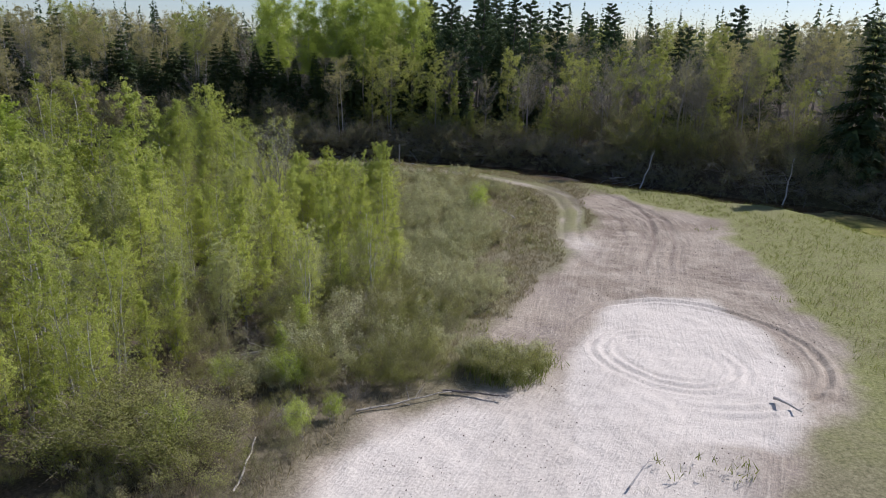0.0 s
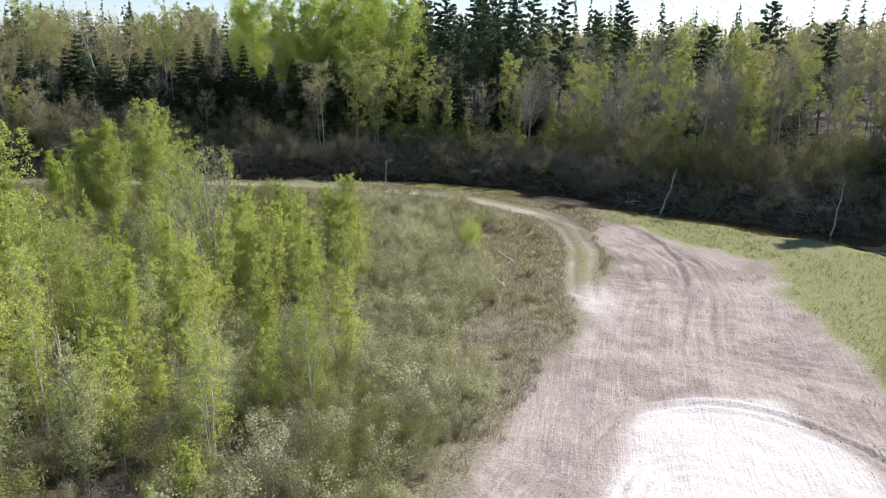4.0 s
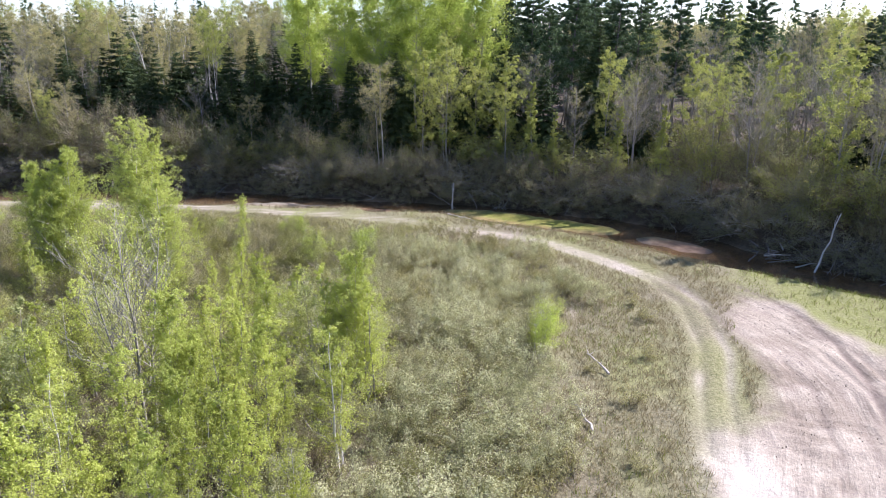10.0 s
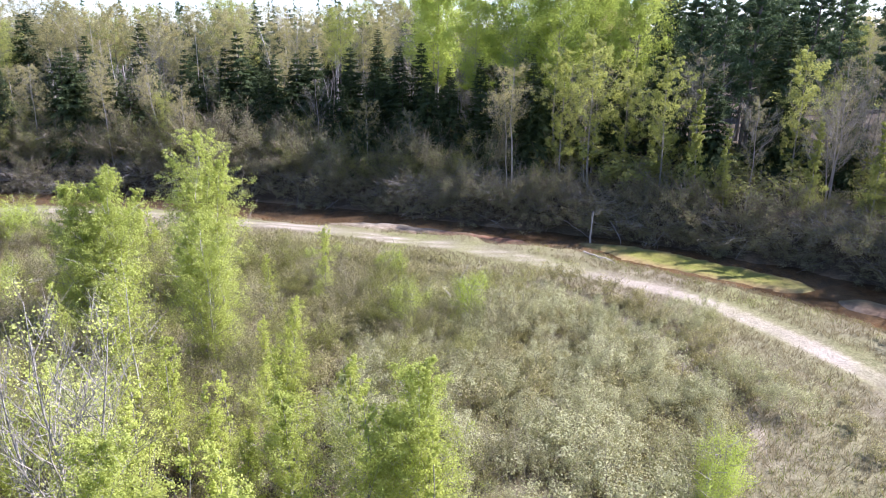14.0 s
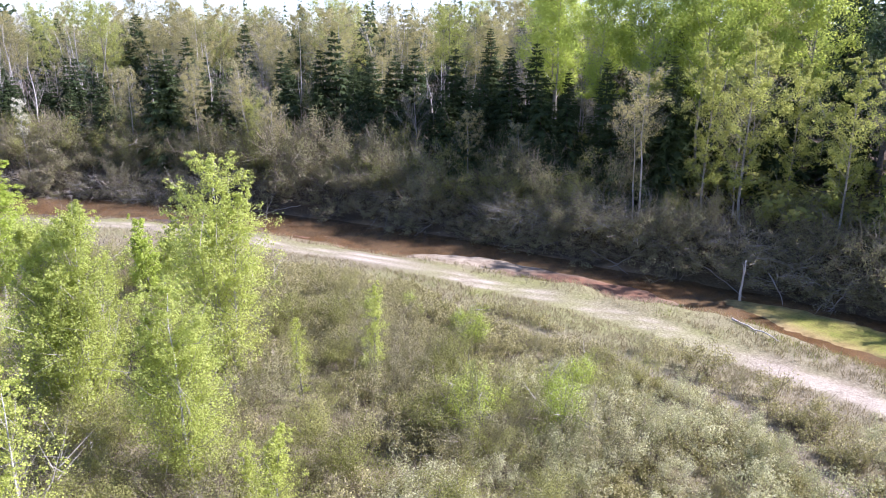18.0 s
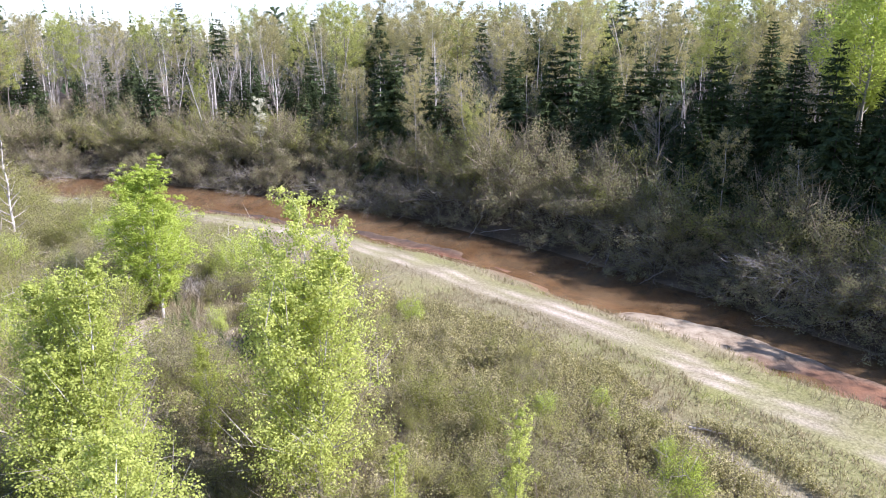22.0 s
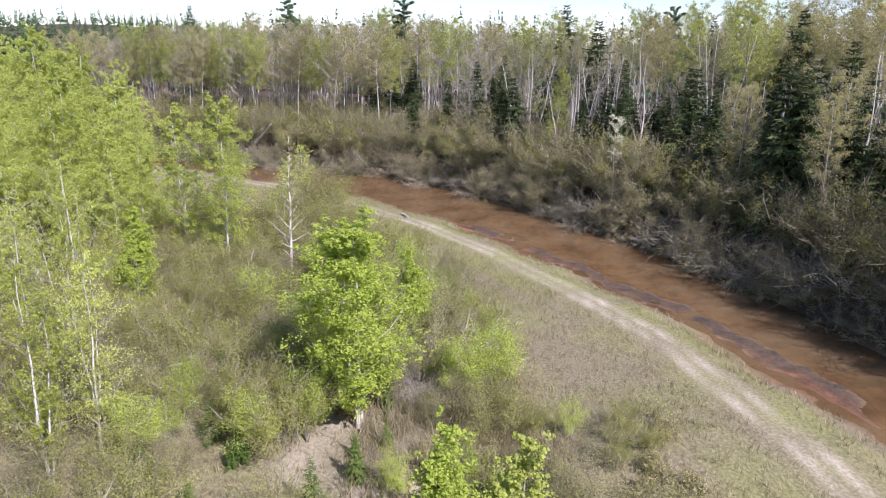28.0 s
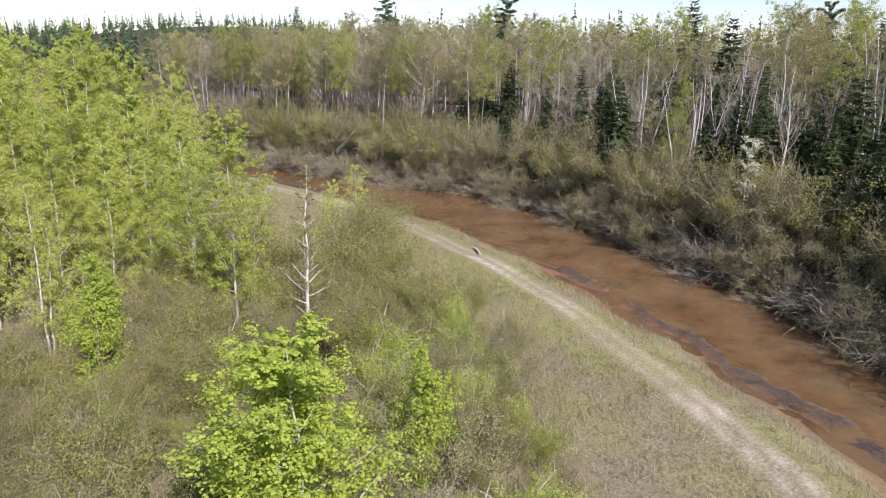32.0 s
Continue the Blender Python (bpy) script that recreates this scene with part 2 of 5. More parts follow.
    def mesh(self, name, material, smooth=False):
        me = bpy.data.meshes.new(name)
        v = np.concatenate(self.v) if self.v else np.zeros((0, 3))
        lens = np.array([len(f) for f in self.f], dtype=np.int32)
        flat = np.fromiter((q for f in self.f for q in f), dtype=np.int32, count=int(lens.sum()))
        me.vertices.add(len(v))
        me.vertices.foreach_set("co", v.astype(np.float32).ravel())
        me.loops.add(len(flat))
        me.loops.foreach_set("vertex_index", flat)
        me.polygons.add(len(lens))
        starts = np.concatenate([[0], np.cumsum(lens)[:-1]]).astype(np.int32)
        me.polygons.foreach_set("loop_start", starts)
        me.polygons.foreach_set("loop_total", lens)
        me.update(calc_edges=True)
        if smooth:
            me.shade_smooth()
        me.materials.append(material)
        if self.second:
            me.materials.append(self.second)
            me.polygons.foreach_set("material_index", (np.arange(len(lens)) >= self.split).astype(np.int32))
        return me


def part(name, geo, material, parent, label="", smooth=False):
    ob = new(name, geo.mesh(name, material, smooth))
    ob.parent = parent
    if label:
        ob["label"] = label
    if name in ("crown", "branchwork", "twig_growth", "foliage", "stem_growth"):
        ob["kind"] = "stuff"
    return ob


def bend(start, way, length, n, wobble=0.1, lift=0.0):
    """Points along a branch that wanders and may curve upwards (or, with a lift below nought, down)."""
    p, d = np.array(start, float), np.array(way, float)
    d /= np.linalg.norm(d)
    pts = [p.copy()]
    for _ in range(n):
        d = d + rng.normal(size=3) * wobble + np.array([0, 0, lift])
        d /= np.linalg.norm(d)
        p = p + d * length / n
        pts.append(p.copy())
    return np.array(pts)


def puff(n):
    """Offsets that gather in the middle and stop at a firm edge."""
    v = rng.normal(size=(n, 3))
    return v / np.maximum(1, np.linalg.norm(v, axis=1)[:, None] / 1.7)


def along(pts, f):
    x = np.asarray(f) * (len(pts) - 1)
    i = np.minimum(x.astype(int), len(pts) - 2)
    return pts[i] + (pts[i + 1] - pts[i]) * (x - i)[:, None]


# ---- plan of the ground ----
NEAR_BANK = [(-118, 0), (-104, 22), (-92, 39), (-80, 53.5), (-74, 58.7), (-67, 63.2), (-60, 66.8), (-54.5, 69.2), (-47, 71.9), (-40, 73.6),
             (-33, 74.4), (-24, 75.2), (-18, 75.2), (-10, 74.6), (-4, 74), (0.6, 72.4), (6, 70.2), (10, 67.6), (13.3, 64.6), (17, 62),
             (22, 58.6), (28, 54), (30.5, 50), (31.5, 44), (34, 34), (38, 20), (42, -40)]
FAR_BANK = [(-136, 0), (-116, 18), (-101, 37), (-95, 48), (-89, 58.8), (-82, 64.9), (-74, 69), (-67, 72.4), (-60, 75.5), (-54, 77.6),
            (-47.5, 79), (-40, 80), (-31, 80.7), (-22, 80.6), (-14, 79.3), (-8, 78.7), (-2, 78.1), (3, 77), (9, 75.1), (13.4, 72.4),
            (17, 67.8), (22.5, 62.6), (28, 58.7), (34.7, 54.4), (40, 49), (46, 38), (52, 20), (58, -40)]
TRACK = [(-92, 30), (-82, 45), (-76, 51.5), (-70, 56), (-63.3, 60.3), (-57.6, 63.5), (-49, 67), (-41.7, 69.2), (-32, 70.6), (-25, 71.2), (-17.8, 70.9),
         (-11, 69.8), (-5.8, 68.5), (1.3, 66), (5.1, 63.4), (8, 60.5), (9.7, 58), (10.6, 54.5), (10.5, 49), (9.6, 45), (9, 41)]
BRANCH = [(8, 60.5), (10.6, 57.4), (13, 53.5), (14.6, 49.8), (15, 46), (14.2, 41), (12.5, 36), (11, 31), (9.5, 24), (4, 14), (0, 5), (-3, -6)]
SAND = [(-6, -8), (-3.6, 13.6), (-2.8, 15.8), (-1.6, 18.2), (1.7, 20.4), (1.9, 23.6), (3, 25.4), (4.2, 28.4), (6, 32.6), (8, 36), (8.6, 40.6), (10.6, 43.5), (12, 47),
        (12, 52), (13.4, 56), (15.3, 55.5), (17.4, 50.2), (20.6, 46.2), (19, 41), (18.2, 32.4), (16.9, 28.3), (17.2, 25), (15, 20.1), (12, 16.8), (9.6, 14), (8.6, 4), (8.6, -8)]
WHITE = [(7.4, 26.8), (8.6, 29.2), (10.6, 30.4), (13.4, 29.8), (14.4, 26), (13.7, 21.9), (12.3, 18.2), (10.6, 16.4), (8, 16.6), (6.8, 15.4), (5.4, 12), (4.5, 4),
         (3.4, 4), (3.7, 14), (4.6, 19), (5.7, 22.6)]
WHITE_LOW = [(-4.4, 6), (-2.7, 14.2), (-1.9, 16.3), (-0.4, 18.4), (1.6, 19.5), (3.3, 18.4), (2.4, 16.2), (1.3, 14.2), (0.4, 6)]


def seg_dist(x, y, line):
    """Distance to a line, with a sign: above nought on its left side, going from its first point to its last."""
    best = np.full(x.shape, 1e9)
    sign = np.ones(x.shape)
    for (ax, ay), (bx, by) in zip(line[:-1], line[1:]):
        dx, dy = bx - ax, by - ay
        t = np.clip(((x - ax) * dx + (y - ay) * dy) / (dx * dx + dy * dy), 0, 1)
        d = np.hypot(x - ax - t * dx, y - ay - t * dy)
        side = np.sign(dx * (y - ay) - dy * (x - ax))
        closer = d < best - 1e-9
        best = np.where(closer, d, best)
        sign = np.where(closer, side, sign)
    return best * np.where(sign == 0, 1, sign)


def inside(x, y, poly):
    """Distance to the edge of an area, above nought within it."""
    d = np.abs(seg_dist(x, y, poly + poly[:1]))
    hit = np.zeros(x.shape, bool)
    for (ax, ay), (bx, by) in zip(poly, poly[1:] + poly[:1]):
        if ay == by:
            continue
        cross = ((ay > y) != (by > y)) & (x < (bx - ax) * (y - ay) / (by - ay) + ax)
        hit ^= cross
    return np.where(hit, d, -d)


def smooth(e0, e1, v):
    t = np.clip((v - e0) / (e1 - e0), 0, 1)
    return t * t * (3 - 2 * t)


_lat = np.random.default_rng(3).uniform(-1, 1, (256, 256))


def wave(x, y, size):
    """Soft value noise, -1 to 1."""
    u, w = np.asarray(x) / size + 1000, np.asarray(y) / size + 1000
    i, j = np.floor(u).astype(int), np.floor(w).astype(int)
    a, b = u - i, w - j
    a, b = a * a * (3 - 2 * a), b * b * (3 - 2 * b)
    g = lambda p, q: _lat[p % 256, q % 256]
    return (g(i, j) * (1 - a) + g(i + 1, j) * a) * (1 - b) + (g(i, j + 1) * (1 - a) + g(i + 1, j + 1) * a) * b


WATER_Z = -0.95


def height(x, y):
    x, y = np.asarray(x, float), np.asarray(y, float)
    dn = -seg_dist(x, y, NEAR_BANK) + wave(x, y, 3) * 0.55 + wave(x, y, 0.9) * 0.3      # above nought on the meadow side
    df = seg_dist(x, y, FAR_BANK) + wave(x + 40, y, 2.2) * 0.4   # above nought on the forest side
    z = wave(x, y, 9) * 0.12 + wave(x, y, 2.3) * 0.05
    z = z * smooth(0, 3, dn) + (smooth(-0.3, 3.2, dn) - 1) * 1.0
    wet = np.minimum(-dn, -df)
    z = np.where((dn < 0) & (df < 0), -1.0 - 0.7 * smooth(0, 3.5, wet) - 0.05 * wave(x, y, 1.2), z)
    rise = -1.0 + 1.9 * smooth(0, 2.0, df) + 0.11 * np.clip(df - 1, 0, 20) + 0.02 * np.clip(df - 21, 0, 60) + 0.25 * wave(x, y, 5) * smooth(0, 3, df)
    z = np.where(df > 0, rise, z)
    far = np.hypot(x + 20, y - 50)
    z = z + 14 * smooth(220, 650, far) * (0.6 + 0.5 * wave(x, y, 260)) * (df > 0)
    z = z + 24 * np.exp(-(((x + 700) / 210) ** 2 + ((y + 190) / 170) ** 2))
    return z


def along_line(x, y, line):
    """How far along a line the nearest point lies, in metres."""
    best, where, run = np.full(x.shape, 1e9), np.zeros(x.shape), 0.0
    for (ax, ay), (bx, by) in zip(line[:-1], line[1:]):
        dx, dy = bx - ax, by - ay
        n = math.hypot(dx, dy)
        t = np.clip(((x - ax) * dx + (y - ay) * dy) / (n * n), 0, 1)
        d = np.hypot(x - ax - t * dx, y - ay - t * dy)
        where = np.where(d < best, run + t * n, where)
        best = np.minimum(best, d)
        run += n
    return where


def ground_z(x, y):
    return float(height(np.array([x]), np.array([y]))[0])


def steps(lo, hi, fine):
    """Grid lines: fine in the middle, wider outside, out to the horizon."""
    a = [lo[0]]
    while a[-1] < lo[1]:
        a.append(a[-1] + (fine if hi[0] <= a[-1] <= hi[1] else 0.42))
    up, dn, g = [a[-1]], [a[0]], 0.6
    while up[-1] < 1600:
        up.append(up[-1] + g)
        dn.append(dn[-1] - g)
        g *= 1.22
    return np.array(dn[:0:-1] + a + up[1:])


GX = steps((-104, 44), (-3, 18), 0.125)
GY = steps((8, 86), (15, 44), 0.125)
X, Y = np.meshgrid(GX, GY)
Z = height(X, Y)
d_sand = inside(X, Y, SAND) + wave(X, Y, 1.7) * 0.5 + wave(X, Y, 0.5) * 0.25
d_white = np.maximum(inside(X, Y, WHITE), inside(X, Y, WHITE_LOW)) + wave(X, Y, 1.4) * 0.3
d_track = np.minimum(np.abs(seg_dist(X, Y, TRACK)), 50)
d_branch = np.minimum(np.abs(seg_dist(X, Y, BRANCH)), 50)
dn = -seg_dist(X, Y, NEAR_BANK) + wave(X, Y, 3) * 0.55 + wave(X, Y, 0.9) * 0.3
df = seg_dist(X, Y, FAR_BANK)
TRAIL = [(-16.2, 66.4), (-12, 65.8), (-8.5, 65.2), (-5.2, 64), (-2.4, 62.8), (-0.3, 60.8), (1.6, 58.1), (3.1, 55.8), (4.7, 53.3), (5.6, 50.6), (6.4, 46)]
DIRT = [(-35.5, 55.6), (-33.6, 54.7), (-30.3, 53.8), (-28.4, 53.0), (-26.4, 52.7), (-24, 52.6)]
# tyre ruts: a ring where something turned round and round, and two wheel lines along the track and its branch
rx, ry = X - 9.4, (Y - 23.2)
ring = np.hypot(rx, ry) + 0.25 * np.sin(np.arctan2(ry, rx) * 2 + 0.6)
Z += 0.06 * np.sin(ring * 2 * np.pi / 0.5) * smooth(1.3, 1.9, ring) * (1 - smooth(2.9, 3.3, ring)) * (0.55 + 0.45 * wave(X, Y, 1.6))
ring2 = np.hypot(X - 10.6, (Y - 24.3) * 0.9)
Z += 0.07 * np.sin(ring2 * 2 * np.pi / 0.55) * smooth(4.2, 4.6, ring2) * (1 - smooth(5.2, 5.5, ring2)) * smooth(-2.0, 1.5, X - 9 + 0.4 * (Y - 22))
Z -= 0.06 * np.exp(-((d_track - 0.48) / 0.18) ** 2)
for off in (0.35, 1.0, 1.7, 2.3):
    Z -= 0.05 * np.exp(-((np.abs(seg_dist(X, Y, BRANCH) - off + 0.7) / 0.16) ** 2)) * smooth(30, 36, Y)
Z += 0.03 * wave(X, Y, 0.45) * smooth(0, 1, d_sand)
Z -= 0.10 * smooth(0, 1.5, d_sand)

white = np.maximum(smooth(-0.4, 0.5, d_white), 0.85 * smooth(24, 17, Y) * smooth(0, 1.5, inside(X, Y, SAND)) * smooth(11, 7, X))
damp = smooth(-0.5, 0.7, d_sand)
lane = seg_dist(X, Y, TRACK) + 0.22 * wave(X, Y, 4)
path = 1.0 * np.exp(-((np.abs(lane) - 0.4) / 0.19) ** 2) * (0.7 + 0.45 * wave(X, Y, 2.1)) + 0.06 * np.exp(-(lane / 0.5) ** 2)
path *= 1 + 0.25 * smooth(-6, -16, X)
path = np.maximum(path, (0.22 + 0.75 * smooth(-8, 2, X)) * np.exp(-(lane / 0.55) ** 4) * (0.85 + 0.35 * wave(X, Y, 1.7)))
path = np.maximum(path, 0.55 * np.exp(-(seg_dist(X, Y, TRAIL) / 0.4) ** 2) * (0.8 + 0.5 * wave(X, Y, 1.4)))
path = np.maximum(path, 0.9 * np.exp(-(seg_dist(X, Y, DIRT) / 0.7) ** 2) * (0.8 + 0.4 * wave(X, Y, 1.0)))
for bx, by, bw in ((-50.1, 58.8, 0.8), (-48.5, 59.7, 0.7), (-41, 60.1, 1.3), (-39.4, 60.8, 0.9), (-43.5, 60.6, 0.8), (-31.5, 57.6, 1.6), (-34, 58.4, 1.0)):
    path = np.maximum(path, 0.9 * np.exp(-(np.hypot(X - bx, Y - by) / bw) ** 2) + 0.25 * wave(X, Y, 0.8) * (np.hypot(X - bx, Y - by) < bw * 1.3))
twin = np.exp(-((d_track - 0.55) / 0.2) ** 2)
split = smooth(60, 57, Y) * (X > 5) * smooth(42, 47, Y)
path = (path * (1 - smooth(60, 57, Y) * (X > 5)) + 0.6 * twin * split * smooth(-0.3, 0.5, wave(X, Y, 2.4) + 0.2)) * (0.75 + 0.4 * wave(X, Y, 1.6))
rut = np.zeros_like(X)
run = along_line(X, Y, BRANCH)
sd = seg_dist(X, Y, BRANCH)
for off, deep in ((-2.2, 0.4), (-1.5, 0.55), (-0.9, 0.7), (-0.35, 0.5), (0.2, 0.6), (0.75, 0.8), (1.5, 0.4), (2.1, 0.7), (3.1, 0.4)):
    wob = sd - off + 0.9 + 0.5 * wave(X + off * 9, Y, 7)
    rut = np.maximum(rut, deep * np.exp(-(wob / (0.08 + 0.1 * deep)) ** 2) * smooth(-0.4, 0.5, wave(X, Y + off * 31, 3.5) + 0.1))
rut *= smooth(33, 38, Y) * smooth(62, 57, Y)
# one deep dark rut that swings in from the river side, and the churned mud beside it
BEND = [(13.2, 58.2), (14.6, 56), (15.4, 54), (15.9, 50.6), (15.7, 47.1), (15, 43.6), (13.9, 40.3)]
rut = np.maximum(rut, 1.3 * np.exp(-((seg_dist(X, Y, BEND)) / 0.16) ** 2) * smooth(39, 43, Y) * smooth(59, 57, Y))
churn = np.exp(-(((X - 12.6) / 1.9) ** 2 + ((Y - 45.5) / 5.2) ** 2)) + 0.9 * np.exp(-(((X - 16.4) / 0.8) ** 2 + ((Y - 47) / 3) ** 2)) + 0.8 * np.exp(-(((X - 13.5) / 1.5) ** 2 + ((Y - 56) / 3) ** 2))
churn = churn + 0.7 * np.exp(-(((X - 13.6) / 2.4) ** 2 + ((Y - 64.6) / 2.8) ** 2)) + 0.6 * np.exp(-(((X - 4.6) / 1.6) ** 2 + ((Y - 26) / 1.6) ** 2)) + 0.55 * np.exp(-(((X - 15.5) / 1.8) ** 2 + ((Y - 33) / 6) ** 2))
churn *= smooth(-0.5, 0.5, wave(X, Y, 1.3) + 0.7 * wave(X, Y, 0.5)) * smooth(-0.6, 0.3, d_sand)
cross = np.exp(-((((X - 14.5) * 0.8 + (Y - 30) * 0.62 + 0.5 * wave(X, Y, 5)) % 1.3 - 0.65) / 0.09) ** 2) * np.exp(-(((X - 15) / 2.2) ** 2 + ((Y - 32) / 5) ** 2))
rut = np.maximum(rut, 0.7 * cross)
rut = np.clip(rut, 0, 1.2)
Z -= 0.06 * rut
Z += 0.03 * churn * np.sign(np.sin(run * 2 * np.pi / 0.55 + 2.5 * wave(X, Y, 1.5)))
white = np.maximum(white, 0.75 * np.exp(-(((X - 9.3) / 1.0) ** 2 + ((Y - 39.2) / 2.6) ** 2)) * (0.8 + 0.4 * wave(X, Y, 0.9)))
bar = 1.7 * np.exp(-(((X + 20) / 3.6) ** 2 + ((Y - 75.2 - 0.1 * (X + 20)) / 1.2) ** 2)) + 1.2 * np.exp(-(((X + 11.5) / 6) ** 2 + ((Y - 75.4 + 0.12 * (X + 11.5)) / 1.25) ** 2)) + 1.0 * np.exp(-(((X - 12.5) / 3.4) ** 2 + ((Y - 68.2 + 0.8 * (X - 12.5)) / 2.0) ** 2))
bar = bar * (1 + 0.35 * wave(X, Y, 1.3) + 0.3 * wave(X, Y, 3))
top = np.where(X < -16.5, 0.16, np.where(X > 5, 0.10, 0.07))
Z = np.where(bar > 0.25, np.maximum(Z, WATER_Z - 0.10 + (0.10 + top) * smooth(0.25, 0.8, bar) + 0.03 * wave(X, Y, 0.7)), Z)
green = np.clip(0.42 + 0.35 * wave(X, Y, 6) + 0.3 * wave(X, Y, 1.5), 0, 1)
green = np.clip(green + 0.75 * smooth(13, 17, X) * smooth(66, 61, Y), 0, 1)
green = np.clip(green * (1 - 0.75 * smooth(2.8, 1.0, dn) * smooth(-10, -20, X)) - 0.08 * smooth(-16, -26, X) + 0.2 * wave(X, Y, 3.5) * smooth(-10, -20, X), 0, 1)
green = np.clip(green + 0.22 * np.exp(-((d_track - 1.7) / 0.7) ** 2) * smooth(-8, -16, X) + 0.3 * wave(along_line(X, Y, TRACK) * 0.25, seg_dist(X, Y, TRACK), 1.1) * smooth(-8, -16, X), 0, 1)
green *= 1 - 0.85 * smooth(25, 21, Y) * smooth(2, -1, X)
green *= 1 - 0.6 * smooth(13, 10, X) * smooth(-40, -30, X) * smooth(3, 5, d_track)
green *= 1 - 0.55 * smooth(3.0, 1.0, np.hypot((X + 33) / 3.2, (Y - 57) / 1.6))
shore_run = along_line(X, Y, NEAR_BANK)
rust = 1.2 * np.exp(-((dn - 0.1 - 0.5 * wave(X, Y, 5)) / 0.8) ** 2) * (1 - np.exp(-((X + 20.5) / 4) ** 4)) * (0.35 + 0.9 * smooth(-0.2, 0.5, wave(shore_run, 0 * X, 7))) * smooth(-4, -14, X) * (0.55 + 0.5 * smooth(-26, -34, X) + 0.6 * wave(X, Y, 3) + 0.3 * wave(X, Y, 0.9)) + 1.3 * np.exp(-(((X + 11.5) / 5.5) ** 2 + ((Y - 75.3) / 1.5) ** 2)) * smooth(-17.5, -14.5, X) + 0.75 * np.exp(-(((X - 12.5) / 4) ** 2 + ((Y - 68.2 + 0.8 * (X - 12.5)) / 2.6) ** 2))
algae = 1.5 * np.exp(-(((X - 3) / 6.5) ** 2 + ((Y - 74.9 + 0.38 * X) / 1.6) ** 2)) + np.exp(-(((X - 32) / 3.5) ** 2 + ((Y - 48) / 6) ** 2))
Z = np.where(algae > 0.3, np.maximum(Z, WATER_Z - 0.06 + 0.13 * smooth(0.3, 0.6, algae + 0.3 * wave(X, Y, 1.5)) + 0.02 * wave(X, Y, 0.5)), Z)
weeds = np.exp(-((dn + 0.95) / 0.95) ** 4) * smooth(-0.65, -0.1, wave(shore_run, dn * 3.2, 4.5) + 0.45 * wave(X, Y, 0.9)) * smooth(-26, -34, X)
Z = np.where(weeds > 0.2, np.maximum(Z, WATER_Z - 0.10 + 0.12 * smooth(0.2, 0.8, weeds + 0.2 * wave(X, Y, 0.7))), Z)
forest = smooth(-0.5, 0.2, df)
edge = -2.6 - 0.12 * np.maximum(0, 30 - Y) + 4.0 * smooth(25, 21, Y) - 0.25 * np.maximum(0, Y - 38) + 0.8 * wave(X, Y, 2.5)
forest = np.maximum(forest, (0.85 - 0.5 * smooth(24, 21, Y) * smooth(-7.5, -4, X)) * smooth(0.6, -1.2, X - edge) * smooth(-32, -27, X) * smooth(4, 9, Y) * smooth(52, 46, Y) * smooth(0.3, -0.8, d_sand))

gm = bpy.data.meshes.new("ground")
ny, nx = X.shape
gv = np.stack([X, Y, Z], -1).reshape(-1, 3)
ii, jj = np.meshgrid(np.arange(ny - 1), np.arange(nx - 1), indexing="ij")
gf = np.stack([ii * nx + jj, ii * nx + jj + 1, (ii + 1) * nx + jj + 1, (ii + 1) * nx + jj], -1).reshape(-1, 4)
gm.vertices.add(len(gv))
gm.vertices.foreach_set("co", gv.astype(np.float32).ravel())
gm.loops.add(gf.size)
gm.loops.foreach_set("vertex_index", gf.astype(np.int32).ravel())
gm.polygons.add(len(gf))
gm.polygons.foreach_set("loop_start", (np.arange(len(gf)) * 4).astype(np.int32))
gm.polygons.foreach_set("loop_total", np.full(len(gf), 4, np.int32))
gm.update(calc_edges=True)
gm.shade_smooth()
for nm, chans in (("cover", (white, damp, path)), ("growth", (green, forest, rust)), ("shore", (algae, np.clip(bar, 0, 1), np.clip(dn, -9, 9) / 18 + 0.5)), ("way", (run / 100, sd / 60 + 0.5, 0 * X)), ("wear", (rut, np.maximum(0.6 * smooth(0.3, 0.9, wave(X, Y, 2.2) + wave(X, Y, 0.8) * 0.6) * damp * (1 - 0.75 * white), churn), weeds))):
    at = gm.color_attributes.new(nm, "FLOAT_COLOR", "POINT")
    c = np.stack([*(np.clip(q, 0, 1) for q in chans), np.ones_like(X)], -1)
    at.data.foreach_set("color", c.astype(np.float32).ravel())


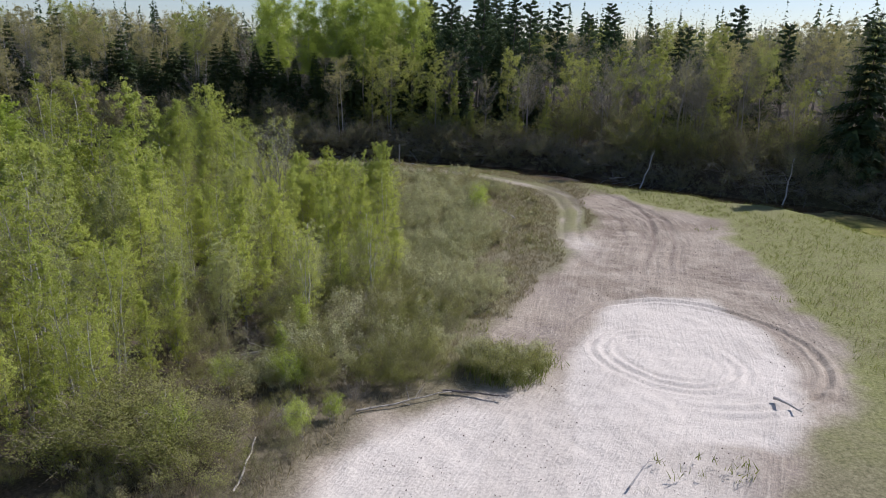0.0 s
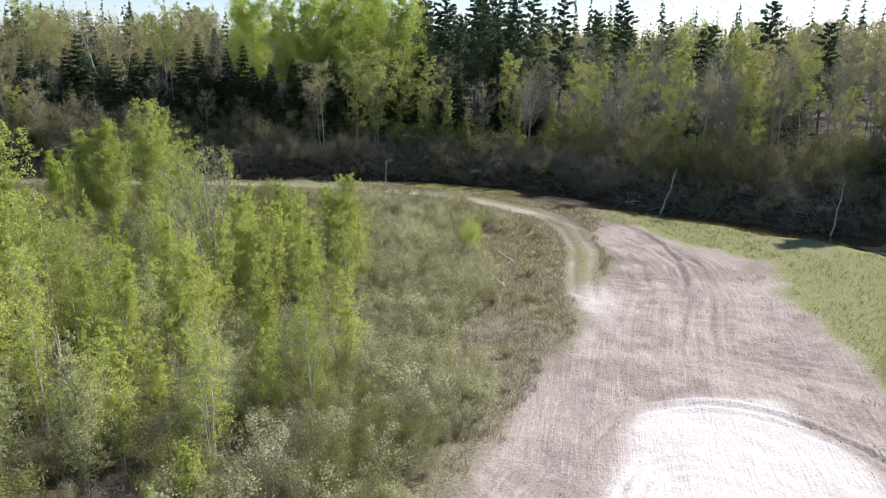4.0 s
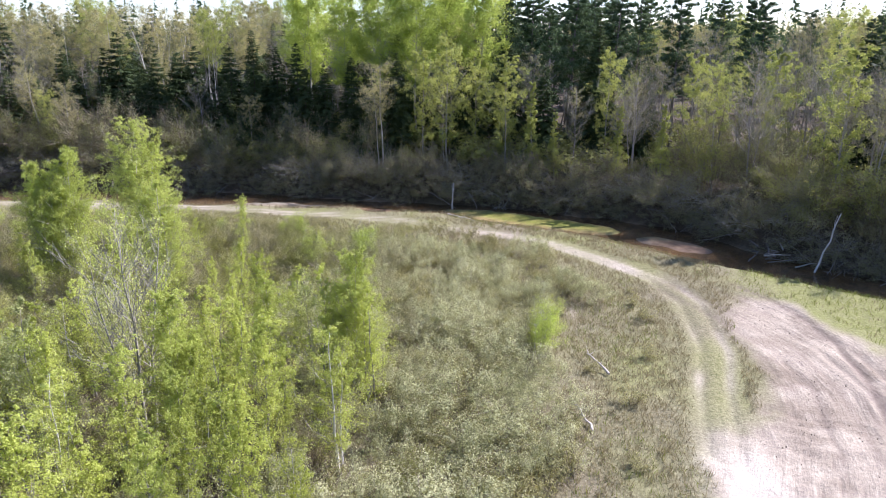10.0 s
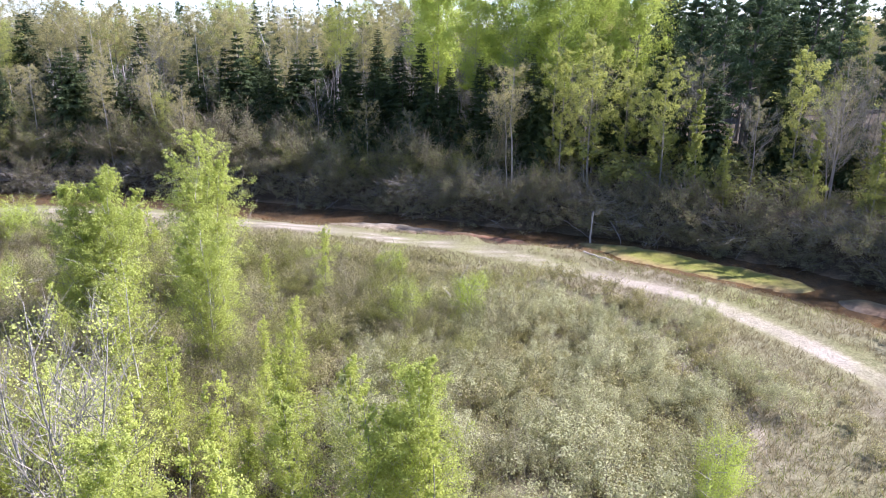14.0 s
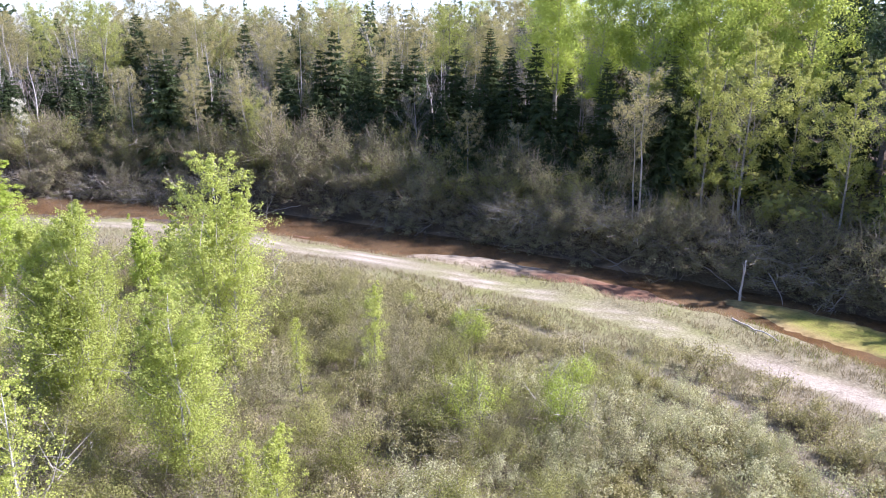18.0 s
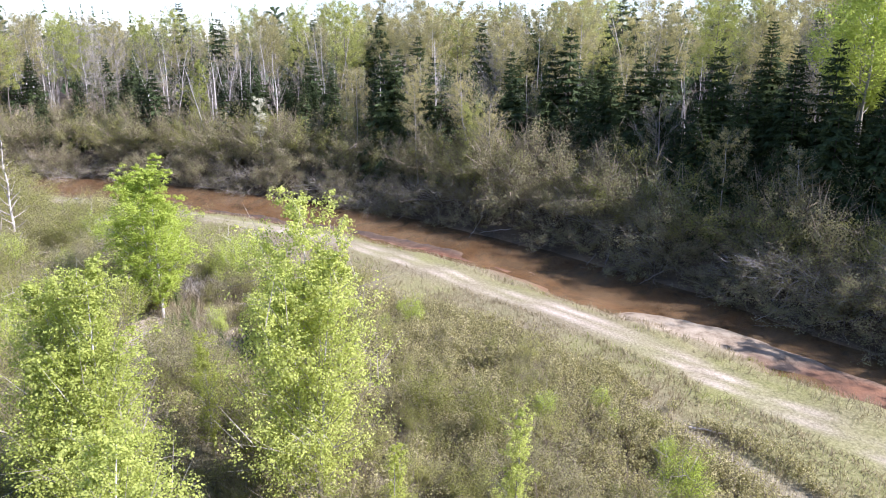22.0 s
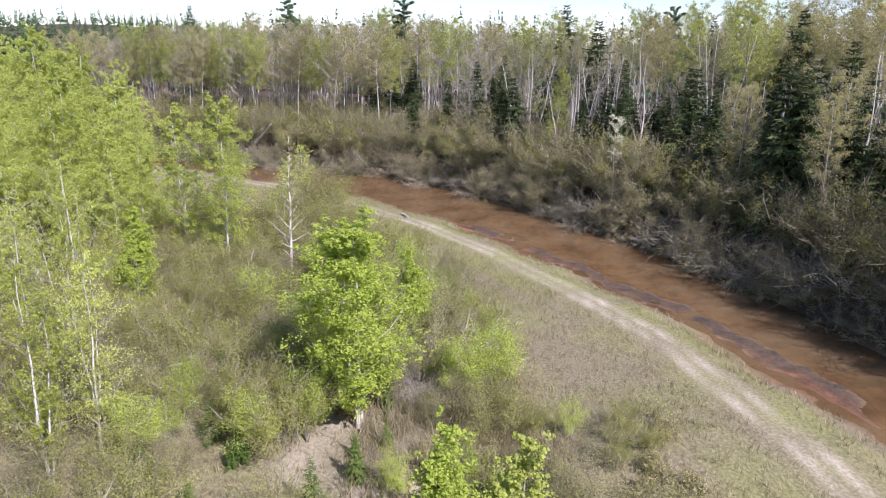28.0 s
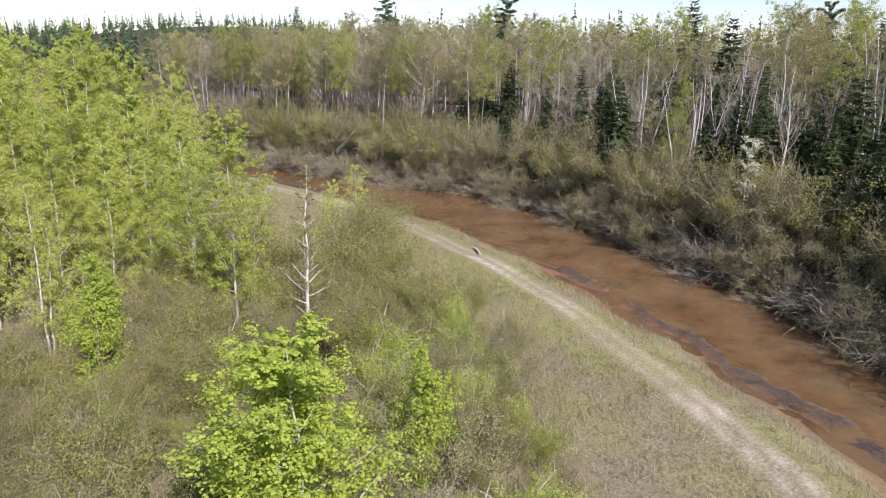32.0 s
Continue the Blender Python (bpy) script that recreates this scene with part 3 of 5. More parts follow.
def ground_material():
    m = bpy.data.materials.new("ground")
    m.use_nodes = True
    nt = m.node_tree
    b = nt.nodes["Principled BSDF"]

    def chan(name):
        a = nt.nodes.new("ShaderNodeVertexColor")
        a.layer_name = name
        s = nt.nodes.new("ShaderNodeSeparateColor")
        nt.links.new(a.outputs[0], s.inputs[0])
        return s.outputs

    cover, growth, shore, wear = chan("cover"), chan("growth"), chan("shore"), chan("wear")
    fine, mid, big, grit = (noise_tex(nt, s, d, 0.65) for s, d in ((9, 6), (1.7, 5), (0.25, 3), (45, 3)))
    straw = ramp(nt, fine, [(0.28, (0.11, 0.095, 0.06)), (0.5, (0.195, 0.17, 0.11)), (0.72, (0.30, 0.27, 0.185))])
    turf = ramp(nt, fine, [(0.28, (0.10, 0.115, 0.035)), (0.5, (0.20, 0.21, 0.07)), (0.75, (0.31, 0.31, 0.13))])
    g = math_node(nt, "MULTIPLY", growth[0], math_node(nt, "ADD", mid, 0.35), True)
    col = mixc(nt, g, straw, turf)
    litter = ramp(nt, fine, [(0.3, (0.04, 0.03, 0.021)), (0.7, (0.125, 0.098, 0.066))])
    col = mixc(nt, growth[1], col, litter)
    damp_c = ramp(nt, math_node(nt, "ADD", math_node(nt, "MULTIPLY", fine, 0.6), math_node(nt, "MULTIPLY", big, 0.4)), [(0.32, (0.24, 0.20, 0.17)), (0.5, (0.385, 0.327, 0.25)), (0.66, (0.54, 0.475, 0.375))])
    damp_c = mixc(nt, math_node(nt, "MULTIPLY", grit, 0.35), damp_c, (0.22, 0.18, 0.15))
    way = nt.nodes.new("ShaderNodeVertexColor")
    way.layer_name = "way"
    mp = nt.nodes.new("ShaderNodeMapping")
    mp.inputs["Scale"].default_value = (55, 330, 1)
    nt.links.new(way.outputs[0], mp.inputs[0])
    streak = nt.nodes.new("ShaderNodeTexNoise")
    streak.inputs["Scale"].default_value = 1.0
    streak.inputs["Detail"].default_value = 5
    streak.inputs["Roughness"].default_value = 0.7
    nt.links.new(mp.outputs[0], streak.inputs["Vector"])
    dark = ramp(nt, streak.outputs[0], [(0.30, (1, 1, 1)), (0.46, (0, 0, 0))])
    damp_c = mixc(nt, math_node(nt, "MULTIPLY", dark, 0.36), damp_c, (0.17, 0.135, 0.11))
    pale = ramp(nt, streak.outputs[0], [(0.54, (0, 0, 0)), (0.7, (1, 1, 1))])
    damp_c = mixc(nt, math_node(nt, "MULTIPLY", pale, 0.5), damp_c, (0.60, 0.53, 0.425))
    col = mixc(nt, cover[1], col, damp_c)
    dry_c = ramp(nt, fine, [(0.2, (0.47, 0.415, 0.355)), (0.5, (0.655, 0.60, 0.515)), (0.8, (0.75, 0.70, 0.61))])
    dry_c = mixc(nt, math_node(nt, "MULTIPLY", fine, 0.25), dry_c, (0.5, 0.44, 0.37))
    col = mixc(nt, cover[0], col, dry_c)
    col = mixc(nt, math_node(nt, "MULTIPLY", wear[1], 0.8), col, mixc(nt, 1.0, col, (0.5, 0.46, 0.43), "MULTIPLY"))
    col = mixc(nt, math_node(nt, "MULTIPLY", wear[0], math_node(nt, "ADD", mid, 0.15), True), col, (0.15, 0.115, 0.095))
    pathc = ramp(nt, fine, [(0.25, (0.30, 0.25, 0.195)), (0.6, (0.50, 0.44, 0.365))])
    col = mixc(nt, math_node(nt, "MULTIPLY", cover[2], math_node(nt, "ADD", mid, 0.4), True), col, pathc)
    bedc = ramp(nt, mid, [(0.3, (0.16, 0.10, 0.055)), (0.5, (0.34, 0.22, 0.12)), (0.7, (0.42, 0.30, 0.18))])
    bed = math_node(nt, "LESS_THAN", shore[2], 0.5)
    notfar = math_node(nt, "SUBTRACT", 1.0, growth[1], True)
    weed = ramp(nt, noise_tex(nt, 0.8, 4), [(0.52, (0, 0, 0)), (0.62, (1, 1, 1))])
    bedc = mixc(nt, math_node(nt, "MULTIPLY", weed, 0.8), bedc, (0.03, 0.03, 0.032))
    col = mixc(nt, math_node(nt, "MULTIPLY", bed, notfar), col, bedc)
    rustc = ramp(nt, mid, [(0.3, (0.08, 0.034, 0.02)), (0.55, (0.175, 0.083, 0.047)), (0.8, (0.27, 0.16, 0.095))])
    col = mixc(nt, math_node(nt, "MULTIPLY", wear[2], 0.9), col, ramp(nt, fine, [(0.35, (0.022, 0.019, 0.018)), (0.7, (0.095, 0.078, 0.066))]))
    sandbar = ramp(nt, mid, [(0.3, (0.15, 0.115, 0.078)), (0.5, (0.29, 0.245, 0.175)), (0.7, (0.39, 0.345, 0.26))])
    col = mixc(nt, math_node(nt, "MULTIPLY", shore[1], 1.6, True), col, sandbar)
    col = mixc(nt, math_node(nt, "MULTIPLY", growth[2], math_node(nt, "ADD", mid, 0.35), True), col, rustc)
    algc = ramp(nt, fine, [(0.3, (0.11, 0.135, 0.02)), (0.7, (0.26, 0.28, 0.045))])
    col = mixc(nt, math_node(nt, "MULTIPLY", shore[0], math_node(nt, "ADD", mid, 0.3), True), col, algc)
    col = mixc(nt, math_node(nt, "MULTIPLY", big, 0.3), col, mixc(nt, 1.0, col, (0.7, 0.68, 0.62), "MULTIPLY"))
    nt.links.new(col, b.inputs["Base Color"])
    b.inputs["Roughness"].default_value = 0.92
    b.inputs["Specular IOR Level"].default_value = 0.15
    bump = nt.nodes.new("ShaderNodeBump")
    bump.inputs["Strength"].default_value = 0.7
    bump.inputs["Distance"].default_value = 0.06
    h = math_node(nt, "ADD", math_node(nt, "ADD", fine, math_node(nt, "MULTIPLY", mid, 1.5)), math_node(nt, "MULTIPLY", streak.outputs[0], math_node(nt, "MULTIPLY", cover[1], 1.5)))
    nt.links.new(h, bump.inputs["Height"])
    nt.links.new(bump.outputs[0], b.inputs["Normal"])
    return m


gm.materials.append(ground_material())
ground = tagged(new("ground", gm), "sandy river flat with dry grass, tyre tracks and forest floor", "ground", kind="structure")


# ---- river ----
def water_material():
    """Tea-brown water: it mirrors at a low angle, tints what lies below, and carries some silt."""
    m = bpy.data.materials.new("river_water")
    m.use_nodes = True
    nt = m.node_tree
    nt.nodes.remove(nt.nodes["Principled BSDF"])
    out = nt.nodes["Material Output"]
    n1 = noise_tex(nt, 0.35, 4)
    n2 = noise_tex(nt, 5.0, 3)
    silt = nt.nodes.new("ShaderNodeBsdfDiffuse")
    nt.links.new(ramp(nt, n1, [(0.3, (0.14, 0.09, 0.046)), (0.5, (0.25, 0.168, 0.09)), (0.72, (0.33, 0.236, 0.132))]), silt.inputs[0])
    clear = nt.nodes.new("ShaderNodeBsdfTransparent")
    clear.inputs[0].default_value = (0.66, 0.51, 0.33, 1)
    body = nt.nodes.new("ShaderNodeMixShader")
    body.inputs[0].default_value = 0.4
    nt.links.new(clear.outputs[0], body.inputs[1])
    nt.links.new(silt.outputs[0], body.inputs[2])
    gl = nt.nodes.new("ShaderNodeBsdfGlossy")
    gl.inputs["Roughness"].default_value = 0.06
    bump = nt.nodes.new("ShaderNodeBump")
    bump.inputs["Strength"].default_value = 0.12
    bump.inputs["Distance"].default_value = 0.05
    nt.links.new(n2, bump.inputs["Height"])
    nt.links.new(bump.outputs[0], gl.inputs["Normal"])
    fr = nt.nodes.new("ShaderNodeFresnel")
    fr.inputs[0].default_value = 1.33
    nt.links.new(bump.outputs[0], fr.inputs["Normal"])
    top = nt.nodes.new("ShaderNodeMixShader")
    nt.links.new(fr.outputs[0], top.inputs[0])
    nt.links.new(body.outputs[0], top.inputs[1])
    nt.links.new(gl.outputs[0], top.inputs[2])
    nt.links.new(top.outputs[0], out.inputs[0])
    return m


def resample(line, n):
    p = np.array(line, float)
    s = np.concatenate([[0], np.cumsum(np.hypot(*np.diff(p, axis=0).T))])
    t = np.linspace(0, s[-1], n)
    return np.stack([np.interp(t, s, p[:, 0]), np.interp(t, s, p[:, 1])], -1)


na, fa = resample(NEAR_BANK, 160), resample(FAR_BANK, 160)
wg = Geo()
cols = np.linspace(-0.25, 1.25, 7)
wv = np.array([[*(a + (b - a) * c), WATER_Z] for a, b in zip(na, fa) for c in cols])
i, j = np.meshgrid(np.arange(159), np.arange(6), indexing="ij")
wg.add(wv, np.stack([i * 7 + j, (i + 1) * 7 + j, (i + 1) * 7 + j + 1, i * 7 + j + 1], -1).reshape(-1, 4))
water = tagged(new("water", wg.mesh("water", water_material())), "shallow tea-brown river water", "river", kind="structure")


# ---- plants: one function for each kind ----
KINDS = {}


def keep(kind, ob, tall):
    KINDS.setdefault(kind, []).append([ob, tall, False])


def plant(kind, x, y, tall, which=None, turn=None, lean=0.0, wide=1.0, sink=0.05):
    """Stands one plant of a kind on the ground; the first of each shape is the shape itself, later ones are copies."""
    some = KINDS[kind]
    rec = some[int(rng.integers(len(some))) if which is None else which % len(some)]
    k = tall / rec[1]
    turn = rng.uniform(0, 360) if turn is None else turn
    m = pose(x, y, ground_z(x, y) - sink, lean * rng.uniform(-1, 1), lean * rng.uniform(-1, 1), turn) @ Matrix.Diagonal((k * wide, k * wide, k, 1))
    if rec[2]:
        ob = copy_thing(rec[0], Matrix())
    else:
        ob, rec[2] = rec[0], True
    ob.matrix_basis = m
    return ob


def root(name, label, category, group):
    return tagged(new(name), label, category, group)


def both(a, b):
    """Adds all of b to a."""
    a.f.extend([[q + a.n for q in f] for f in b.f])
    a.v.extend(b.v)
    a.n += b.n


def broadleaf(kind, name, label, tall, stems, first, reach, limbs, leaves, size, leaf, bark, group, shape="egg", leafkind="quad", twigs=0, rise=0.75,
              thick=0.0085, spread=0.2, clump=0.24, limb_mat=None, limb=0.42, tufts=7, jitter=0.6, even=0.5):
    """A tree with one or more tapering stems, rising limbs and leaves set in tufts along the limbs."""
    ob = root(name, label, "tree", group)
    tr, lg, lv = Geo(), Geo(), Geo()
    per = max(1, leaves // max(1, limbs * stems * tufts))
    for s in range(stems):
        a = rng.uniform(0, 6.28)
        out = spread * (s > 0) * tall * (0.25 if spread > 0.5 else 0.5)
        h = tall * (1 if s == 0 else rng.uniform(0.72, 0.95))
        top = np.array([math.cos(a) * out, math.sin(a) * out, h])
        base = np.array([math.cos(a), math.sin(a), 0]) * 0.03 * tall * (stems > 1) * 0.5
        n = 7
        t = np.linspace(0, 1, n + 1)
        pts = base + (top - base) * t[:, None] + np.cumsum(rng.normal(size=(n + 1, 3)) * [0.008, 0.008, 0] * tall, 0)
        r = thick * h * (1 - t * 0.93)
        tr.tube(pts, r, 6 if stems < 3 else 5)
        for q in range(limbs):
            f = first + (0.985 - first) * (q + rng.uniform(0, 1)) / limbs
            u = (f - first) / (1 - first)
            if shape == "egg":
                w = math.sin(math.pi * min(1, 0.16 + 0.84 * u) ** 0.85) * 0.9 + 0.16
            elif shape == "spire":
                w = (0.45 + 0.55 * min(1, u / 0.25)) * (1 - u) ** 0.55 + 0.12
            elif shape == "cone":
                w = 1.0 - 0.85 * u
            else:
                w = 0.22 + 0.78 * math.sin(math.pi * min(1.0, 0.18 + 0.74 * u)) ** 0.8
            ln = reach * tall * w * rng.uniform(1 - even, 1 + 0.4 * even)
            az = q * 2.4 + rng.uniform(-0.5, 0.5)
            p0 = along(pts, np.array([f]))[0]
            br = bend(p0, (math.cos(az), math.sin(az), rise * rng.uniform(0.6, 1.4)), ln, 4, 0.10, 0.10)
            rr = thick * h * (1 - f * 0.9) * limb
            lg.tube(br, rr * np.array([1, 0.8, 0.6, 0.4, 0.15]), 3, False)
            if leaves:
                k = rng.uniform(0.12, 1.05, tufts) ** 0.7
                centre = along(br, np.clip(k, 0, 1)) + puff(tufts) * 0.16 * ln * (0.4 + 0.6 * k)[:, None]
                lv.tufts(centre, clump * max(ln, 0.3 * reach * tall) * rng.uniform(0.6, 1.25, tufts), per, size, leafkind, 0.85, jitter)
            if twigs:
                kk = rng.uniform(0.25, 1, twigs)
                s0 = along(br, kk)
                d = rng.normal(size=(twigs, 3)) * 0.5 + (br[-1] - br[0]) / ln + [0, 0, 0.35]
                lg.leaves(s0 + d * 0.16 * ln, np.full(twigs, 0.42 * ln) * rng.uniform(0.6, 1.3, twigs), "tri", 0, 0.022, d)
    if kind in ("poplar_full", "poplar_green", "poplar_thin", "poplar_bare", "poplar", "sapling", "snag", "stand"):
        part("trunk", tr, bark, ob, smooth=True)
        part("branchwork", lg, limb_mat or (TWIG_GREY if twigs else bark), ob)
    else:
        if limb_mat:
            tr.split, tr.second = len(tr.f), limb_mat
        both(tr, lg)
        part("trunk", tr, bark, ob, smooth=True)
    if leaves:
        part("crown", lv, leaf, ob)
    keep(kind, ob, tall)
    return ob


def conifer(kind, name, label, tall, reach, whorls, per, needle, group, bare=0.04, droop=-0.12, sprays=16, thick=0.011):
    """A spruce or fir: tiers of drooping boughs, each a flat fan of needle sprays along a spine."""
    ob = root(name, label, "tree", group)
    tr, lv = Geo(), Geo()
    t = np.linspace(0, 1, 7)
    tr.tube(np.stack([0 * t, 0 * t, t * tall], -1), thick * tall * (1 - 0.95 * t), 6)
    for q in range(whorls * per):
        tier = max(0.0, (q // per + rng.uniform(-0.12, 0.12)) / whorls)
        f = min(max(bare + (1 - bare) * tier ** 0.92, bare), 0.97)
        ln = (reach * tall * (1 - f) ** 0.9 * (1 if f > bare + 0.1 else 0.8) + 0.012 * tall) * rng.uniform(0.62, 1.15)
        az = q * 2.4 + (q // per) * 0.7 + rng.uniform(-0.3, 0.3)
        d = np.array([math.cos(az), math.sin(az), droop + 0.75 * f**2 + rng.normal() * 0.08])
        side = np.array([-math.sin(az), math.cos(az), 0])
        k = np.linspace(0.10, 1.0, sprays) + rng.normal(size=sprays) * 0.02
        sgn = np.where(np.arange(sprays) % 2 == 0, 1.0, -1.0)[:, None]
        spine = np.array([0, 0, f * tall]) + d * ln * k[:, None] + np.array([0, 0, -0.22]) * ln * (k**1.6)[:, None]
        size = ln * (0.52 - 0.30 * k) * rng.uniform(0.8, 1.2, sprays) + 0.004 * tall
        way = d * 0.8 + side * sgn * rng.uniform(0.7, 1.1, (sprays, 1)) * (1.1 - 0.6 * k)[:, None] + np.array([0, 0, -0.32])
        way /= np.linalg.norm(way, axis=1)[:, None]
        lv.leaves(spine + way * (size * 0.42)[:, None], size, "tri", 0, 0.42, way, np.array([0, 0, 1.0]) + 0.5 * d + 0 * way, 0.3)
        tip = spine[sprays // 2:]
        lv.leaves(tip - [0, 0, 0.02 * tall], np.full(len(tip), 0.16 * ln + 0.006 * tall), "tri", 0, 0.5, np.tile([0, 0, -1.0], (len(tip), 1)) + 0.5 * d, np.tile(d, (len(tip), 1)), 0.4)
    part("trunk", tr, BARK_DARK, ob, smooth=True)
    part("foliage", lv, needle, ob)
    keep(kind, ob, tall)
    return ob


def pine(kind, name, label, tall, group):
    """A tall pine: bare below, tiers of separate needle clouds on level limbs above."""
    ob = root(name, label, "tree", group)
    tr, lg, lv = Geo(), Geo(), Geo()
    t = np.linspace(0, 1, 8)
    pts = np.stack([np.cumsum(rng.normal(size=8) * 0.006 * tall), np.cumsum(rng.normal(size=8) * 0.006 * tall), t * tall], -1)
    tr.tube(pts, 0.013 * tall * (1 - 0.9 * t), 6)
    for q in range(54):
        f = 0.34 + 0.65 * q / 54
        ln = tall * 0.17 * (1.1 - 0.75 * (f - 0.36) / 0.63) * rng.uniform(0.55, 1.2)
        az = q * 2.4 + rng.uniform(-0.4, 0.4)
        br = bend(along(pts, np.array([f]))[0], (math.cos(az), math.sin(az), 0.18), ln, 3, 0.12, 0.05)
        lg.tube(br, 0.0028 * tall * np.array([1, 0.8, 0.5, 0.2]), 3, False)
        k = rng.uniform(0.25, 1.0, 9)
        lv.tufts(along(br, k) + rng.normal(size=(9, 3)) * [0.12, 0.12, 0.04] * ln, 0.20 * ln * rng.uniform(0.7, 1.2, 9), 26, 0.0145 * tall, "tri", 0.6, 0.6, 0.45)
    part("trunk", tr, BARK_GREY, ob, smooth=True)
    part("branchwork", lg, BARK_DARK, ob)
    part("foliage", lv, NEEDLE_PINE, ob)
    keep(kind, ob, tall)
    return ob


def thicket(kind, name, label, tall, stems, reach, twigs, leaves, size, leaf, stem_mat, group, arch=-0.06, leafkind="tri", up=1.6, stem=0.0075, twig=0.045, sides=2):
    """A many-stemmed bush: stems that spread into a dome from one root, side branches, fine twigs, and leaves in knots along them."""
    st, lv = Geo(), Geo()
    for s in range(stems):
        az = s * 2.4 + rng.uniform(-0.5, 0.5)
        lie = reach * rng.uniform(0.1, 1.4)
        d = np.array([math.cos(az) * lie, math.sin(az) * lie, up * rng.uniform(0.8, 1.15)])
        ln = tall * rng.uniform(0.75, 1.15)
        p0 = np.array([math.cos(az), math.sin(az), 0]) * rng.uniform(0, 0.14) * tall
        br = bend(p0, d, ln, 4, 0.13, arch)
        st.tube(br, stem * tall * rng.uniform(0.6, 1.1) * np.array([1, 0.8, 0.6, 0.4, 0.15]), 3, False)
        runs = [(br, ln)]
        for q in range(sides):
            l2 = ln * rng.uniform(0.25, 0.5)
            b2 = bend(along(br, rng.uniform(0.3, 0.8, 1))[0], (br[-1] - br[0]) / ln + rng.normal(size=3) * [0.7, 0.7, 0.35], l2, 2, 0.12, 0.0)
            st.tube(b2, stem * tall * 0.45 * np.array([1, 0.7, 0.2]), 3, False)
            runs.append((b2, l2))
        n = twigs // stems // len(runs)
        m = leaves // stems // len(runs)
        for way_pts, l2 in runs:
            k = rng.uniform(0.2, 1, n)
            way = rng.normal(size=(n, 3)) * 0.6 + (way_pts[-1] - way_pts[0]) / l2 + [0, 0, 0.2]
            st.leaves(along(way_pts, k) + way * 0.09 * tall, tall * 0.24 * rng.uniform(0.5, 1.3, n), "tri", 0, twig, way)
            if m:
                knot = along(way_pts, rng.uniform(0.35, 1.0, 5)) + puff(5) * 0.04 * tall
                off = puff(m) * 0.06 * tall
                c = np.where(rng.random((m, 1)) < 0.22, along(way_pts, rng.uniform(0.2, 1.0, m)), knot[rng.integers(5, size=m)]) + off
                lv.leaves(c, size, leafkind, 0, 0.8, None, c * [1, 1, 0.4] / tall * 1.5 + off / (0.06 * tall) + [0, 0, 0.4], 0.5)
    ob = tagged(new(name, st.mesh(name, TWIG_GREY if stem_mat is not TWIG_BROWN else TWIG_BROWN)), label, "bush", group)
    if leaves:
        part("foliage", lv, leaf, ob)
    keep(kind, ob, tall)
    return ob


# shapes of each kind
for q in range(5):
    broadleaf("poplar", "poplar_tree", "young poplar with fresh yellow-green leaves in dry grass" if q % 2 == 0 else "young poplar with pale grey-green leaves in dry grass", 6.0, 1 + q % 3, 0.04,
              (0.32, 0.28, 0.29, 0.27, 0.31)[q], (50, 28, 20, 46, 26)[q], 15500, 0.048, (LEAF_POPLAR, LEAF_SAGE, LEAF_POPLAR, LEAF_LIGHT, LEAF_POPLAR)[q], BARK_PALE, "young poplars on the river flat",
              rise=1.7, clump=0.12, shape="spire" if q != 1 else "egg", tufts=14, jitter=0.9, even=0.7, twigs=3, limb_mat=BARK_PALE)
for q in range(2):
    broadleaf("poplar_full", "poplar_tree", "leafy young poplar with pale stems and fresh green leaves", 7.5, 2 + q, 0.08, 0.35, 58 - 16 * q, 56000, 0.05,
              LEAF_LIGHT, BARK_WHITE, "young poplars on the river flat", rise=1.2, clump=0.115, twigs=3, limb_mat=BARK_PALE, shape="spire", tufts=20, jitter=0.55, even=0.35)
for q in range(2):
    broadleaf("poplar_green", "poplar_tree", "young poplar with bright green leaves beside the meadow", 6.0, 1 + q, 0.05, 0.35, 64 // (1 + q), 46000, 0.049,
              LEAF_FRESH, BARK_WHITE, "young poplars on the river flat", rise=1.0, clump=0.115, shape="spire", tufts=20, jitter=0.55, even=0.4)
for q in range(2):
    broadleaf("poplar_thin", "poplar_tree", "slender poplar with pale stems and sparse yellow-green leaves", 7.5, 2 + q, 0.14, 0.25, 24, 11000, 0.055,
              LEAF_POPLAR, BARK_WHITE, "young poplars on the river flat", rise=0.9, twigs=7, limb_mat=BARK_PALE, clump=0.14, tufts=12, jitter=0.9)
for q in range(2):
    broadleaf("sapling", "poplar_tree", "small poplar sapling thick with fresh green leaves", 3.5, 2 + q, 0.04, 0.34, 26, 15000, 0.048,
              LEAF_FRESH if q else LEAF_LIGHT, BARK_PALE, "young poplars on the river flat", rise=1.5, clump=0.15, tufts=10, shape="spire", jitter=0.6, even=0.45)
broadleaf("poplar_bare", "poplar_tree", "nearly leafless poplar with a fan of pale branches", 7.5, 3, 0.2, 0.26, 20, 3000, 0.05, LEAF_POPLAR, BARK_PALE,
          "young poplars on the river flat", rise=1.3, twigs=26, spread=0.55, limb_mat=BARK_PALE, limb=0.6, jitter=0.9, clump=0.4)
for q in range(3):
    broadleaf("stand", "aspen_tree", "tall slender aspen in fresh leaf with a pale trunk", 11.0, 1 + (q == 2), 0.10, 0.26, 48 if q < 2 else 28, 30000, 0.07,
              LEAF_LIGHT, BARK_WHITE, "aspens of the riverside stand", rise=0.6, thick=0.0075, clump=0.14, tufts=12, shape="spire", jitter=0.8, even=0.4)
